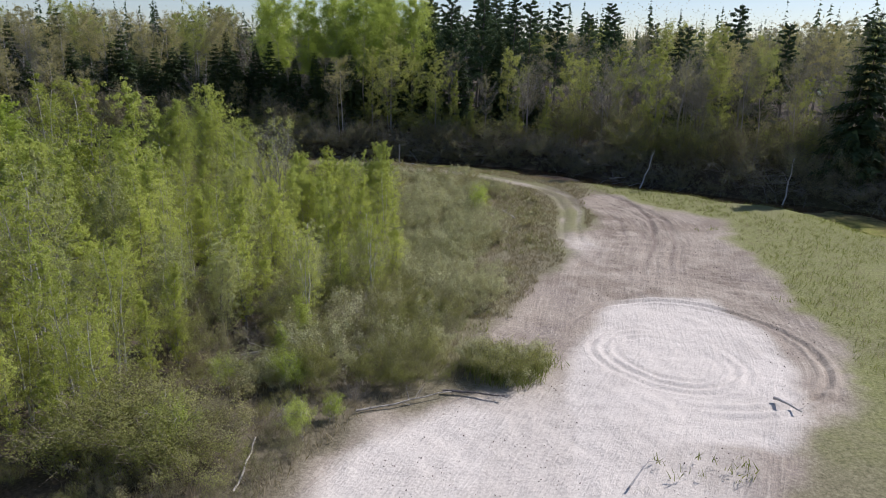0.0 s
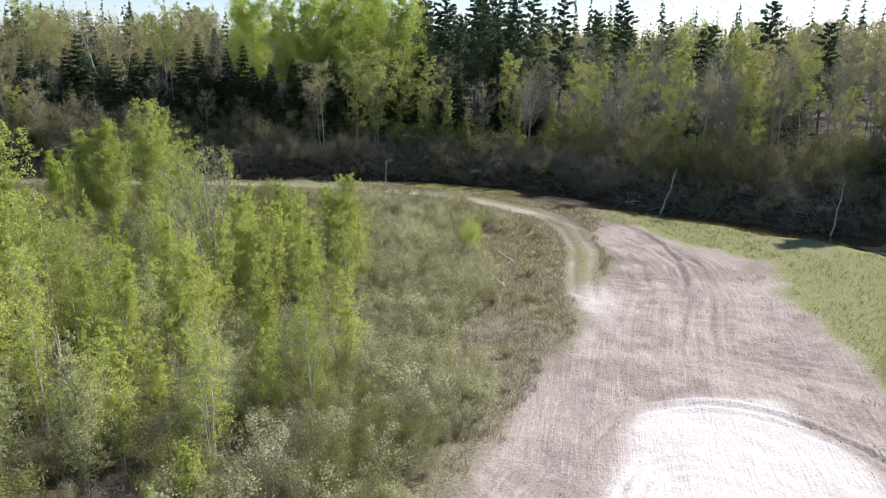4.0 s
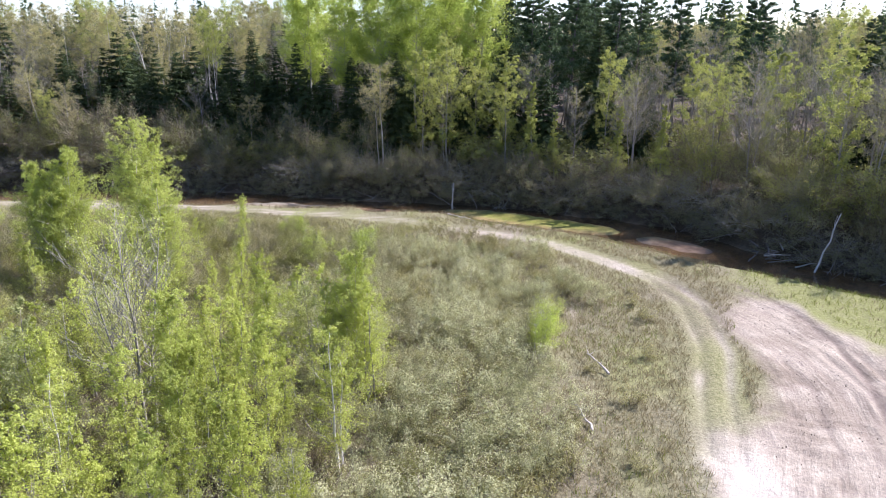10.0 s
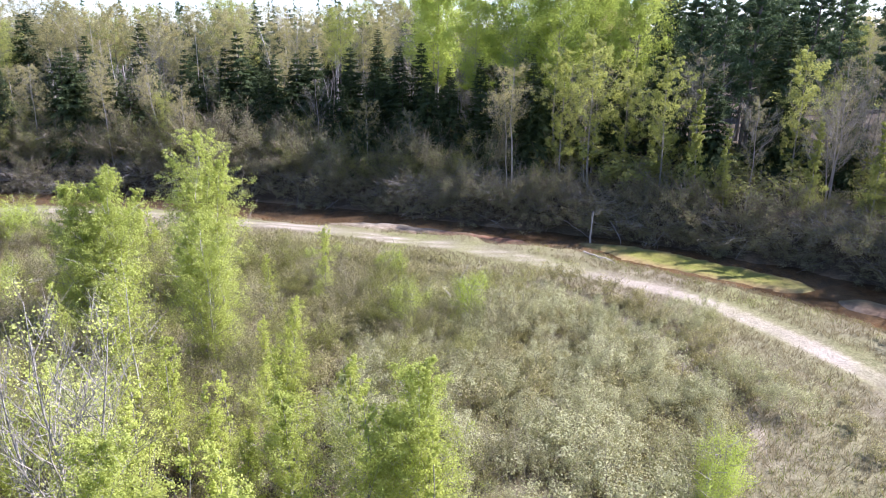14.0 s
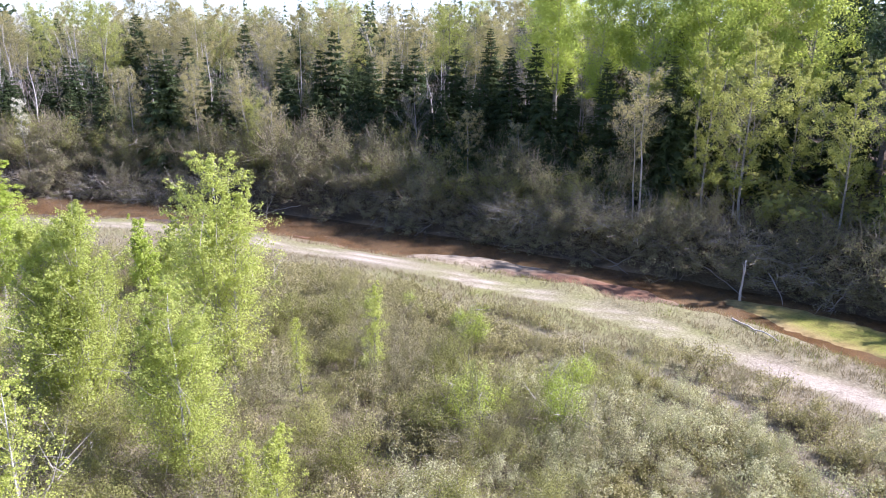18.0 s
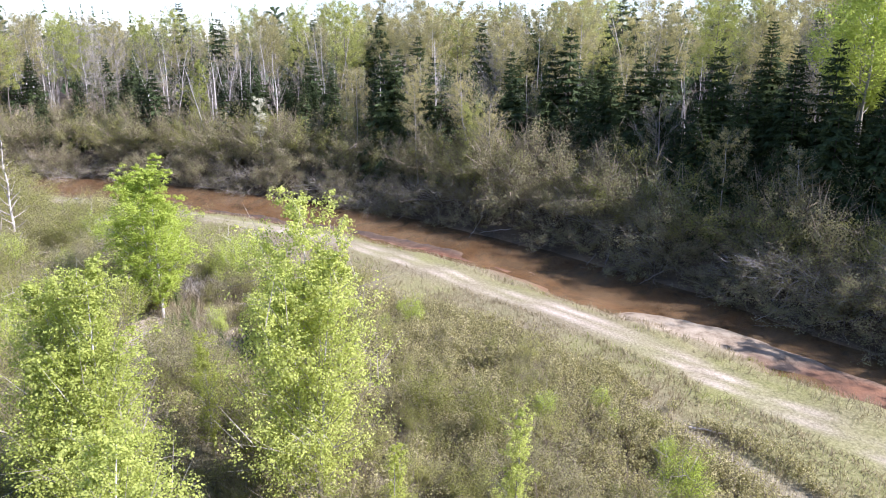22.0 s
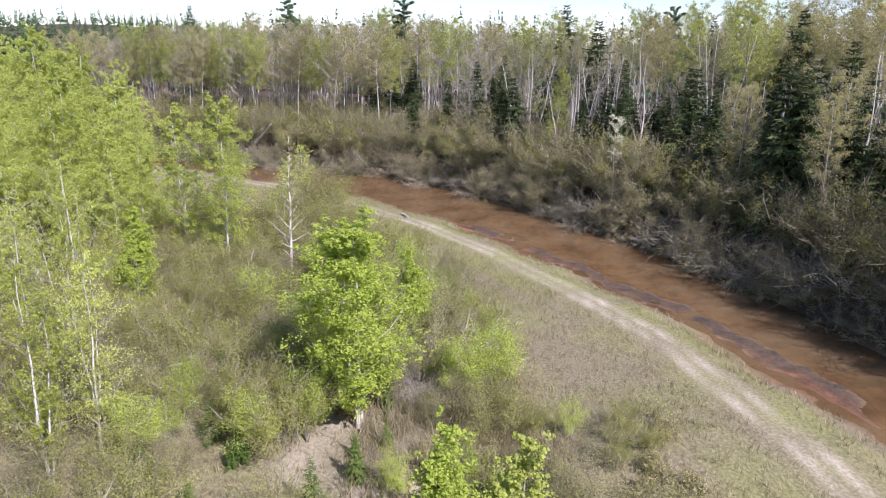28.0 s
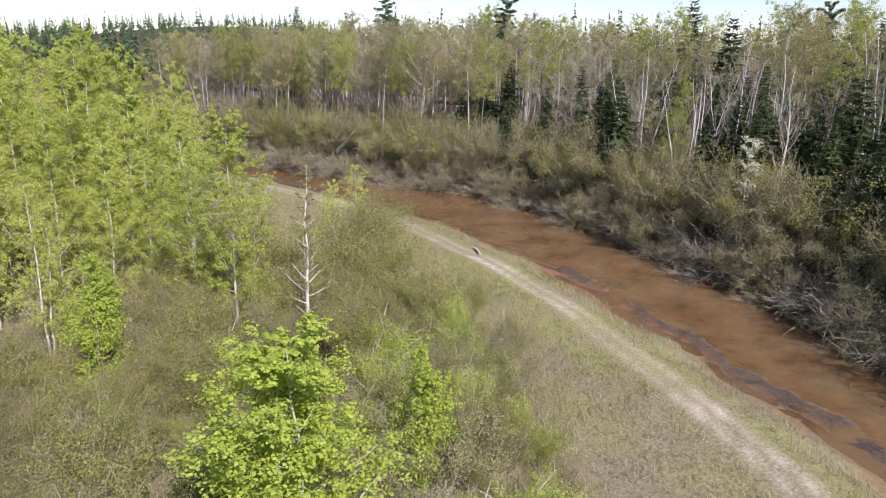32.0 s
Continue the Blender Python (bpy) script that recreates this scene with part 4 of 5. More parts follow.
for q in range(3):
    broadleaf("aspen", "aspen_tree", "mature aspen with a dense bright green crown", 17.0, 1, 0.40, 0.24, 34, 24000, 0.13,
              LEAF_ASPEN, BARK_PALE, "aspens across the river", shape="ball", rise=0.7, thick=0.009, clump=0.25, tufts=6, even=0.3, jitter=0.45)
for q in range(3):
    broadleaf("birch", "birch_tree", "white-stemmed birch with budding olive leaves", 13.0, 1 + (q == 2), 0.50, 0.21, 24, 7200, 0.10,
              LEAF_OLIVE, BARK_WHITE, "birches across the river", leafkind="tri", rise=0.5, twigs=16, thick=0.009, spread=0.12, limb_mat=BARK_PALE, shape="ball", clump=0.17, tufts=11, even=0.4)
for q in range(3):
    broadleaf("grey", "hardwood_tree", "slim hardwood with grey bare branches just coming into bud", 13.0, 1 + q % 2, 0.36, 0.23, 24, 2700, 0.09,
              LEAF_BUD, BARK_LILAC, "budding trees across the river", leafkind="tri", rise=0.65, twigs=40, thick=0.008, limb_mat=TWIG_GREY, clump=0.22, tufts=9, even=0.4)
for q in range(2):
    broadleaf("yellowtop", "aspen_tree", "slim aspen with a grey trunk and yellow-green crown", 14.0, 1, 0.52, 0.215, 24, 7800, 0.11,
              LEAF_OLIVE if q else LEAF_PALE, BARK_GREY, "aspens across the river", leafkind="tri", rise=0.5, twigs=10, thick=0.0075, shape="ball", clump=0.18, tufts=11, even=0.35)
for q in range(2):
    broadleaf("column", "aspen_tree", "small aspen with a narrow pale green crown on the bank", 8.0, 1, 0.06, 0.19, 40, 11000, 0.085,
              LEAF_PALE, BARK_PALE, "small aspens on the far bank", leafkind="tri", shape="cone", rise=0.9, clump=0.24, even=0.3, jitter=0.5)
for q in range(2):
    broadleaf("palecrown", "aspen_tree", "aspen in pale yellow-green leaf with a slim grey trunk", 12.0, 1, 0.20, 0.24, 36 - 4 * q, 16000, 0.09,
              LEAF_PALE, BARK_PALE, "aspens across the river", rise=0.7, thick=0.008, clump=0.15, tufts=11, jitter=0.6, twigs=6)
for q in range(3):
    broadleaf("bare_birch", "birch_tree", "leafless birch with white stems and fine white branches", 13.0, (4, 2, 1)[q], 0.3, 0.20, (11, 14, 20)[q], 0, 0.1, LEAF_BUD, BARK_WHITE,
              "birches across the river", rise=1.4, twigs=16, thick=0.0095, spread=(1.0, 0.5, 0.2)[q], limb_mat=BARK_PALE, limb=0.5)
broadleaf("snag", "dead_tree", "half-dead white birch with bare limbs and a thin olive top", 7.5, 1, 0.22, 0.17, 34, 1700, 0.07, LEAF_OLIVE, WOOD_DEAD,
          "dead trees on the river flat", shape="cone", rise=0.6, thick=0.0125, twigs=3, limb_mat=WOOD_DEAD, limb=0.6, clump=0.25)
broadleaf("blossom", "cherry_tree", "small wild cherry in white blossom", 7.0, 1, 0.45, 0.16, 18, 2600, 0.09, LEAF_BLOSSOM, BARK_WHITE,
          "flowering trees across the river", leafkind="tri", shape="ball")
for q in range(4):
    conifer("spruce", "spruce_tree", "dark green spruce with drooping boughs", 11.0, (0.23, 0.28, 0.31, 0.25)[q], (24, 21, 19, 26)[q], 10, NEEDLE, "spruces across the river")
conifer("fir_young", "spruce_tree", "young bright green spruce in the brush", 2.5, 0.30, 12, 7, NEEDLE_YOUNG, "young spruces on the flat", droop=0.1, sprays=10)
for q in range(2):
    pine("pine", "pine_tree", "tall dark pine with a bare lower trunk", 19.0, "pines across the river")
for q in range(3):
    thicket("alder", "alder_bush", "grey-brown budding alder on the river bank", 4.0, 16, 0.9, 380, 3000, 0.095, LEAF_BUD, TWIG_BROWN, "alders on the far bank", stem=0.007, twig=0.04, up=1.1)
for q in range(3):
    thicket("hazel", "hazel_bush", "grey budding hazel at the forest edge", 4.5, 15, 0.8, 380, 4800, 0.085, LEAF_BUD, TWIG_BROWN, "hazels at the forest edge", stem=0.006, twig=0.035, up=1.2)
    thicket("hazel_green", "sallow_bush", "sallow with small olive leaves at the forest edge", 4.5, 15, 0.75, 260, 4800, 0.088, LEAF_SHRUB, TWIG_BROWN, "sallows at the forest edge", stem=0.006, twig=0.035, up=1.2)
thicket("bankshrub", "bank_shrub", "low tangled shrub covering the river bank", 1.8, 18, 1.0, 260, 1600, 0.065, LEAF_BUD, TWIG_BROWN, "shrubs on the bank slope", up=1.0, arch=-0.1, stem=0.012, twig=0.06)
thicket("undergrowth", "forest_shrub", "leafy shrub on the forest floor", 2.5, 12, 0.8, 80, 900, 0.17, LEAF_SHRUB, TWIG_BROWN, "shrubs under the forest")
thicket("alder_lean", "alder_bush", "bare alder bent down towards the water", 3.6, 24, 1.3, 380, 2600, 0.065, LEAF_BUD, TWIG_GREY, "alders on the far bank", arch=-0.18, up=0.8, stem=0.008, twig=0.04)
for q in range(3):
    thicket("willow", "willow_shrub", "low willow shrub with small grey-green leaves", 1.5, 16, 0.75, 160, 3000, 0.042, LEAF_WILLOW, TWIG_BROWN,
            "willow shrubs in the meadow", arch=0.0, up=1.1, stem=0.005, twig=0.02)
thicket("lowshrub", "meadow_shrub", "low shrub with small tan and olive leaves", 1.0, 16, 0.7, 90, 1300, 0.042, LEAF_HEATH, TWIG_BROWN, "low shrubs in the meadow", arch=0.02)
for q in range(2):
    thicket("brush", "brush_shrub", "brown leafless brush with a few new leaves", 2.2, 16, 0.7, 420, 6000, 0.038, LEAF_SHRUB if q else LEAF_BUD, TWIG_BROWN, "brush on the river flat", arch=0.0, stem=0.004, twig=0.018, up=1.2, sides=3)
thicket("olivebrush", "osier_shrub", "thin upright brush with small olive-green leaves", 2.2, 16, 0.6, 360, 7500, 0.038, LEAF_SHRUB, TWIG_BROWN, "brush on the river flat", arch=0.02, up=1.5, stem=0.004, twig=0.018, sides=3)
thicket("greybrush", "brush_shrub", "pale grey leafless brush", 1.6, 22, 0.8, 520, 0, 0.08, LEAF_SHRUB, TWIG_GREY, "brush on the river flat", arch=0.0, stem=0.005, twig=0.022, up=1.3, sides=3)
thicket("greenbush", "sapling_bush", "bushy sapling with bright green leaves", 2.2, 12, 0.5, 120, 7500, 0.038, LEAF_FRESH, BARK_PALE, "green saplings on the flat", arch=0.05, leafkind="quad", up=2.2)


def scatter(n, box, test, gap, taken):
    """Random spots in a box that pass a test, no nearer to each other than gap."""
    out = []
    for _ in range(n * 6):
        x, y = rng.uniform(box[0], box[1]), rng.uniform(box[2], box[3])
        if trail_gap(x, y) < 0.9 or not test(x, y):
            continue
        if any((x - a) ** 2 + (y - b) ** 2 < gap * gap for a, b in taken):
            continue
        taken.append((x, y))
        out.append((x, y))
        if len(out) == n:
            break
    return out


def near_side(x, y):
    return float(-seg_dist(np.array([x]), np.array([y]), NEAR_BANK)[0])


def track_gap(x, y):
    return float(np.abs(seg_dist(np.array([x]), np.array([y]), TRACK)[0]))


def trail_gap(x, y):
    x, y = np.array([x]), np.array([y])
    return min(abs(float(seg_dist(x, y, TRAIL)[0])), abs(float(seg_dist(x, y, DIRT)[0])))


def in_sand(x, y):
    return float(inside(np.array([x]), np.array([y]), SAND)[0])


# ---- young trees on the near side ----
SPOTS = []
for kind, x, y, h in (
    ("poplar_full", -17.9, 54.7, 8.2), ("poplar_full", -18.9, 50.3, 7.3), ("poplar_full", -19.9, 50.0, 6.7), ("poplar_bare", -8.9, 39.0, 7.8),
    ("poplar_full", -3.2, 43.0, 5.5), ("poplar_full", -4.1, 42.3, 5.0), ("poplar_full", -2.5, 42.2, 4.6), ("poplar", -5.0, 43.6, 4.6), ("poplar_full", -7.4, 38.4, 5.4), ("poplar", -6.3, 39.5, 5.2), ("poplar_full", -5.9, 37.6, 4.6), ("poplar_full", -10.2, 36.6, 4.8), ("poplar", -4.6, 39.6, 3.6), ("poplar", -6.5, 43.2, 5.0), ("poplar", -4.1, 29.6, 5.0), ("poplar", -3.6, 34.0, 5.0),
    ("poplar", -1.6, 31.0, 4.2), ("poplar", -11.2, 37.2, 5.6), ("poplar", -7.6, 36.0, 5.0), ("poplar", -4.6, 38.4, 4.8), ("poplar_full", -7.8, 24.1, 4.6),
    ("poplar_full", -9.1, 20.0, 3.4), ("poplar_green", -4.6, 23.2, 2.3), ("poplar", -12.8, 22.2, 4.4), ("poplar", -13, 19.8, 4.2), ("poplar", -11.6, 16.4, 3.4), ("poplar", -14.5, 17.5, 4.0), ("poplar_green", -5.2, 22.4, 1.6), ("poplar_thin", -19, 36, 9.6), ("poplar_thin", -22, 39, 9.8), ("poplar", -15.8, 31.6, 9.3),
    ("poplar_thin", -24, 35, 9.5), ("poplar", -21, 32, 9.0), ("poplar", -14.5, 33, 9.4), ("poplar_full", -14.0, 49.8, 6.2), ("poplar_thin", -13.4, 45.5, 6.2),
    ("poplar_green", -35.1, 56.5, 6.9), ("poplar_green", -26.9, 58.6, 4.6), ("poplar_green", -26.6, 59.8, 4.5), ("poplar_green", -40.4, 58.3, 4.5),
    ("poplar_green", -45.2, 46.3, 5.2), ("poplar_thin", -32.3, 47.9, 6.6), ("poplar_thin", -34.2, 48.7, 6.4), ("poplar_thin", -38, 46.5, 6.4), ("poplar_thin", -30, 46, 6.4),
    ("stand", -50.9, 49.3, 9.6), ("stand", -53, 47, 9.2), ("snag", -49.8, 52.5, 8.0), ("stand", -56, 42.4, 10.2), ("stand", -55.8, 39.5, 11), ("stand", -57.2, 35.9, 12.4)):
    small = {"poplar_full": "poplar", "poplar_green": "sapling"}
    plant(small.get(kind, kind) if h < 5.3 else kind, x, y, h, wide=1.45 if kind == "poplar_green" and h > 5.3 else 1.05)
    SPOTS.append((x, y))

in_wood = lambda x, y: not (-8 < x < 0 and y < 23.4) and in_sand(x, y) < -1.2 and x < -2.2 - 0.12 * max(0, 30 - y) - 0.25 * max(0, y - 38) and x > -27 and near_side(x, y) > 8
for x, y in scatter(150, (-27, 0, 15, 46), lambda x, y: in_wood(x, y) and not (x < -14 and y > 41), 1.2, SPOTS):
    plant("poplar" if rng.random() < 0.8 else "poplar_thin", x, y, rng.uniform(3.2, 5.4) + (1.8 if x < -12 and y < 37 else 0), wide=rng.uniform(0.95, 1.25))
for x, y in scatter(58, (-74, -50, 18, 47), lambda x, y: near_side(x, y) > 7 and y < 45.2 + 0.42 * (x + 55), 1.9, SPOTS):
    plant("stand", x, y, 8.0 + 4.4 * smooth(44, 32, y) + rng.uniform(-0.8, 0.8))
for x, y in scatter(12, (-48, -28, 34, 44), lambda x, y: True, 2.2, SPOTS):
    plant("poplar_thin" if rng.random() < 0.6 else "poplar", x, y, rng.uniform(5.0, 7.5))
for x, y in scatter(12, (-24, -8, 44, 58), lambda x, y: True, 2.0, SPOTS):
    plant("poplar", x, y, rng.uniform(2.6, 4.2))

# ---- shrubs of the meadow and the brush ----
in_meadow = lambda x, y: in_sand(x, y) < -1.0 and track_gap(x, y) > 2.2 and near_side(x, y) > 5
for x, y in scatter(230, (-9, 7.5, 27, 62), lambda x, y: in_meadow(x, y) and x < 3.2 + 0.06 * (y - 30) + 1.5 * math.sin(y * 0.5), 0.72, SPOTS):
    plant("willow" if rng.random() < 0.92 else "brush", x, y, rng.uniform(0.9, 1.8))
for x, y in scatter(12, (1, 9.5, 28, 62), in_meadow, 1.6, SPOTS):
    plant("lowshrub", x, y, rng.uniform(0.35, 0.9), wide=1.4)
for x, y in scatter(130, (-26, 4, 50, 66), in_meadow, 0.85, SPOTS):
    plant("lowshrub" if rng.random() < 0.75 else ("brush" if rng.random() < 0.7 else "greenbush"), x, y, rng.uniform(0.8, 1.5))
for x, y in scatter(190, (-62, -27, 42, 62), lambda x, y: track_gap(x, y) > 5.5 + 2 * math.sin(x * 0.4) and ((x + 33) / 6.5) ** 2 + ((y - 57.5) / 2.6) ** 2 > 1, 0.95, SPOTS):
    plant(("brush", "olivebrush", "olivebrush", "olivebrush", "greenbush", "brush")[int(rng.integers(6))], x, y, rng.uniform(1.2, 2.8))
for x, y, h in ((-29.9, 52.2, 1.3), (-31.2, 51.9, 1.1), (-32.2, 50.4, 1.8), (-33.4, 52.9, 1.5), (-30.8, 51.0, 1.4), (-34.6, 51.8, 1.6), (-28.6, 51.6, 1.0)):
    plant("fir_young", x, y, h, wide=1.2)
for x, y in scatter(26, (-46, -28, 48, 58), lambda x, y: True, 1.0, SPOTS):
    plant("fir_young" if rng.random() < 0.6 else "greenbush", x, y, rng.uniform(0.8, 2.0))
for x, y in scatter(34, (-12, -2, 11, 22), lambda x, y: in_sand(x, y) < -0.8, 0.75, SPOTS):
    plant("brush" if rng.random() < 0.75 else "greybrush", x, y, rng.uniform(0.5, 1.0))
for x, y in scatter(60, (-16, 1, 14, 40), lambda x, y: in_wood(x - 0.5, y), 0.9, SPOTS):
    plant("brush" if rng.random() < 0.7 else "greybrush", x, y, rng.uniform(0.9, 2.0))

for x, y in scatter(130, (-28, -5, 44, 61), lambda x, y: in_meadow(x, y) and y < 61 - 0.15 * abs(x + 14), 0.85, SPOTS):
    plant(("brush", "brush", "olivebrush", "olivebrush", "olivebrush")[int(rng.integers(5))], x, y, rng.uniform(1.2, 2.6))
for x, y in scatter(90, (-62, -34, 42, 60), lambda x, y: track_gap(x, y) > 6, 0.9, SPOTS):
    plant(("brush", "olivebrush")[int(rng.integers(2))], x, y, rng.uniform(1.6, 3.2))
for x, y in scatter(80, (-6, 4, 20, 29), lambda x, y: in_sand(x, y) < -0.7 and x < 2.0 + 0.12 * (y - 30), 0.6, SPOTS):
    plant(("olivebrush", "brush", "willow", "olivebrush")[int(rng.integers(4))], x, y, rng.uniform(0.8, 1.9))
for x, y in scatter(90, (-26, -1, 18, 46), lambda x, y: in_wood(x - 0.3, y), 0.7, SPOTS):
    plant("olivebrush", x, y, rng.uniform(1.2, 2.4))

for kind, x, y, h in (("olivebrush", -55, 53.4, 3.6), ("olivebrush", -53.4, 55, 3.2), ("olivebrush", -57, 54.4, 3.8), ("brush", -52, 54.2, 3.0), ("olivebrush", -58.8, 53, 4.2), ("olivebrush", -57.6, 50.6, 4.0),
                      ("brush", -55.6, 51.4, 3.6), ("olivebrush", -60.8, 54.2, 3.8), ("olivebrush", -62.4, 53.2, 4.4), ("olivebrush", -51.4, 51.2, 3.2), ("brush", -53.4, 49.6, 3.6), ("olivebrush", -56.2, 48.2, 4.0),
                      ("poplar_thin", -60.4, 51.4, 5.4), ("poplar_thin", -58.2, 48.6, 6.2), ("poplar_thin", -63.6, 51.8, 5.8), ("poplar_thin", -54.2, 51.6, 4.8), ("olivebrush", -50.2, 55.2, 2.6), ("olivebrush", -48.6, 56.8, 2.4)):
    plant(kind, x, y, h, wide=1.15)

# ---- far bank: brush at the water, then the forest ----
FB = np.array(FAR_BANK, float)
FS = np.concatenate([[0], np.cumsum(np.hypot(*np.diff(FB, axis=0).T))])


def bank_spot(s, off):
    """A spot that far along the far bank, and off metres into the forest."""
    x, y = np.interp(s, FS, FB[:, 0]), np.interp(s, FS, FB[:, 1])
    x2, y2 = np.interp(s + 2, FS, FB[:, 0]), np.interp(s + 2, FS, FB[:, 1])
    x1, y1 = np.interp(s - 2, FS, FB[:, 0]), np.interp(s - 2, FS, FB[:, 1])
    dx, dy = x2 - x1, y2 - y1
    n = math.hypot(dx, dy)
    return x - dy / n * off, y + dx / n * off


HERO = []
for kind, x, y, h in (
    ("aspen", -20.3, 91.5, 15.2), ("aspen", -16.1, 88.8, 14.4), ("aspen", -12.4, 88.2, 15.4), ("aspen", -9.1, 90, 15.1), ("aspen", -3, 91.3, 14.7), ("aspen", -22.1, 94.7, 14), ("aspen", -7, 95, 15),
    ("palecrown", -4.9, 83, 11.6), ("palecrown", -7.5, 84.7, 10.4), ("palecrown", -2.6, 84.6, 9.6), ("palecrown", 0, 81.3, 10.2), ("column", 2.6, 80, 8.1), ("column", 4.3, 79.2, 5.8), ("column", 9.2, 78.2, 6.3),
    ("column", 12.3, 76.7, 6.6), ("palecrown", 9, 83.5, 10.3), ("palecrown", 21.7, 68.3, 11.1), ("palecrown", 15.4, 79.4, 10.2), ("palecrown", 20.4, 76.5, 10.1), ("palecrown", 27, 65.5, 9.8),
    ("spruce", 36.5, 58, 14.1), ("spruce", -22.1, 86.7, 10.8), ("spruce", -38.5, 87.2, 12), ("spruce", -16.9, 84.9, 9.4), ("spruce", -14.8, 86.6, 9.8), ("spruce", -18.7, 84.6, 9), ("spruce", -26.8, 86.7, 8.4),
    ("spruce", -12.6, 85.6, 9.4), ("spruce", -24.4, 85, 8.6), ("spruce", -20.4, 87.6, 11), ("spruce", -10.6, 87.4, 10),
    ("birch", -23.6, 83.1, 6.5), ("birch", -49.5, 81.7, 8.4), ("yellowtop", -43.2, 82.1, 6.7), ("birch", -19.5, 83.3, 5.7), ("birch", -11.3, 83.1, 9.2), ("birch", -41, 82, 7.6),
    ("bare_birch", -96.6, 63.8, 11.6), ("bare_birch", -76.5, 81.1, 12.3), ("bare_birch", -71.3, 85.8, 12.6), ("bare_birch", -113.5, 40.6, 11), ("bare_birch", -97.3, 60.5, 10.8), ("bare_birch", -80, 79.5, 11.4),
    ("pine", -128.3, 44.4, 17.1), ("pine", -114.9, 61.7, 16.7), ("spruce", -98.2, 80, 15.1), ("pine", -95.2, 91.9, 14.5), ("spruce", -170.6, 20, 18.4), ("spruce", -56.8, 87.2, 11.6),
    ("spruce", -87.5, 70.8, 10.6), ("spruce", -99.1, 57.2, 9.3), ("spruce", -66.1, 81.6, 9.8), ("spruce", -57.9, 85.8, 10.6), ("spruce", -75.7, 78.2, 9.3), ("blossom", -65.7, 75.4, 6.6), ("palecrown", -76.2, 73.6, 9.6),
    ("pine", 2, 92, 15.5), ("pine", 6, 90, 15.5), ("pine", 10, 90, 15.8), ("pine", 15, 89, 14.8), ("pine", -1, 97, 16), ("spruce", 8, 87, 12.5), ("pine", 3.5, 86.5, 13.5)):
    plant(kind, x, y, h)
    HERO.append((x, y))


def mix_at(x, off):
    """Which tree grows there, and how tall: the make-up of the forest changes along the river."""
    r = rng.random()
    back = off > 14
    if x > 14:
        if back:
            return ("pine", rng.uniform(14, 17)) if r < 0.2 else (("spruce", rng.uniform(11, 14.5)) if r < 0.3 else ("grey", rng.uniform(11, 13.5)) if r < 0.65 else ("yellowtop", rng.uniform(11.5, 14)))
        return ("grey", rng.uniform(9, 12.5)) if r < 0.75 else (("yellowtop", rng.uniform(10, 12.5)) if r < 0.85 else ("palecrown", rng.uniform(7.5, 10)) if r < 0.92 else ("spruce", rng.uniform(8, 12)))
    if x > -4:
        if back:
            return ("pine", rng.uniform(15.5, 19)) if r < 0.45 else (("spruce", rng.uniform(12, 15.5)) if r < 0.62 else ("grey", rng.uniform(10, 14)))
        return ("spruce", rng.uniform(7, 12)) if r < 0.14 else (("grey", rng.uniform(7, 11.5)) if r < 0.85 else ("palecrown", rng.uniform(6, 10)))
    if x > -30:
        if back:
            return ("spruce", rng.uniform(11, 14.5)) if r < 0.42 else (("aspen", rng.uniform(15, 18)) if r < 0.6 and x > -14 else (("yellowtop", rng.uniform(13, 16)) if r < 0.8 else ("grey", rng.uniform(12, 15))))
        return ("spruce", rng.uniform(7, 12)) if r < 0.66 else (("grey", rng.uniform(8, 11)) if r < 0.92 else ("palecrown", rng.uniform(7, 11)))
    up = 2.5 if off > 26 else 1.0
    if x > -92:
        if back:
            return ("bare_birch", rng.uniform(11.5, 14) + up) if r < 0.1 else ("birch", rng.uniform(11.5, 14.5) + up) if r < 0.42 else (("grey", rng.uniform(11.5, 14) + up) if r < 0.5 else (("yellowtop", rng.uniform(12, 15) + up) if r < 0.85 else ("spruce", rng.uniform(11, 15) + up)))
        white = 0.2 if x < -48 else 0.05
        return ("spruce", rng.uniform(6.5, 11)) if r < 0.66 else (("bare_birch", rng.uniform(9.5, 13)) if r < 0.66 + white else (("birch", rng.uniform(9, 13)) if r < 0.9 else ("grey", rng.uniform(8, 12))))
    return ("grey", rng.uniform(11, 14) + up) if r < 0.38 else (("birch", rng.uniform(11, 14) + up) if r < 0.58 else (("bare_birch", rng.uniform(10, 13)) if r < 0.68 else ("yellowtop", rng.uniform(11, 14) + up)))


LONG = FS[-1]
for lo, hi, n, gap in ((3.5, 12, 300, 1.7), (12, 26, 290, 2.5), (26, 48, 165, 3.0)):
    done = 0
    for _ in range(n * 5):
        if done == n:
            break
        off = rng.uniform(lo, hi)
        x, y = bank_spot(rng.uniform(8, LONG - 52), off)
        if x > 75 or x < -150 or any((x - a) ** 2 + (y - b) ** 2 < gap * gap for a, b in HERO):
            continue
        if float(seg_dist(np.array([x]), np.array([y]), FAR_BANK)[0]) < lo - 1:
            continue
        if -10 < x < 25 and off < 11 and rng.random() < (0.65 if x < 16 else 0.45):
            continue
        HERO.append((x, y))
        k = mix_at(x, off)
        plant(k[0], x, y, k[1] * (0.86 if x > -92 else 0.9), lean=1.5)
        done += 1
for s in np.arange(20, 110, 2.3):
    x, y = bank_spot(s + rng.uniform(-1, 1), rng.uniform(6, 10.5))
    if -100 < x < -38:
        plant("spruce", x, y, rng.uniform(6.5, 10.5), wide=rng.uniform(0.85, 1.15))
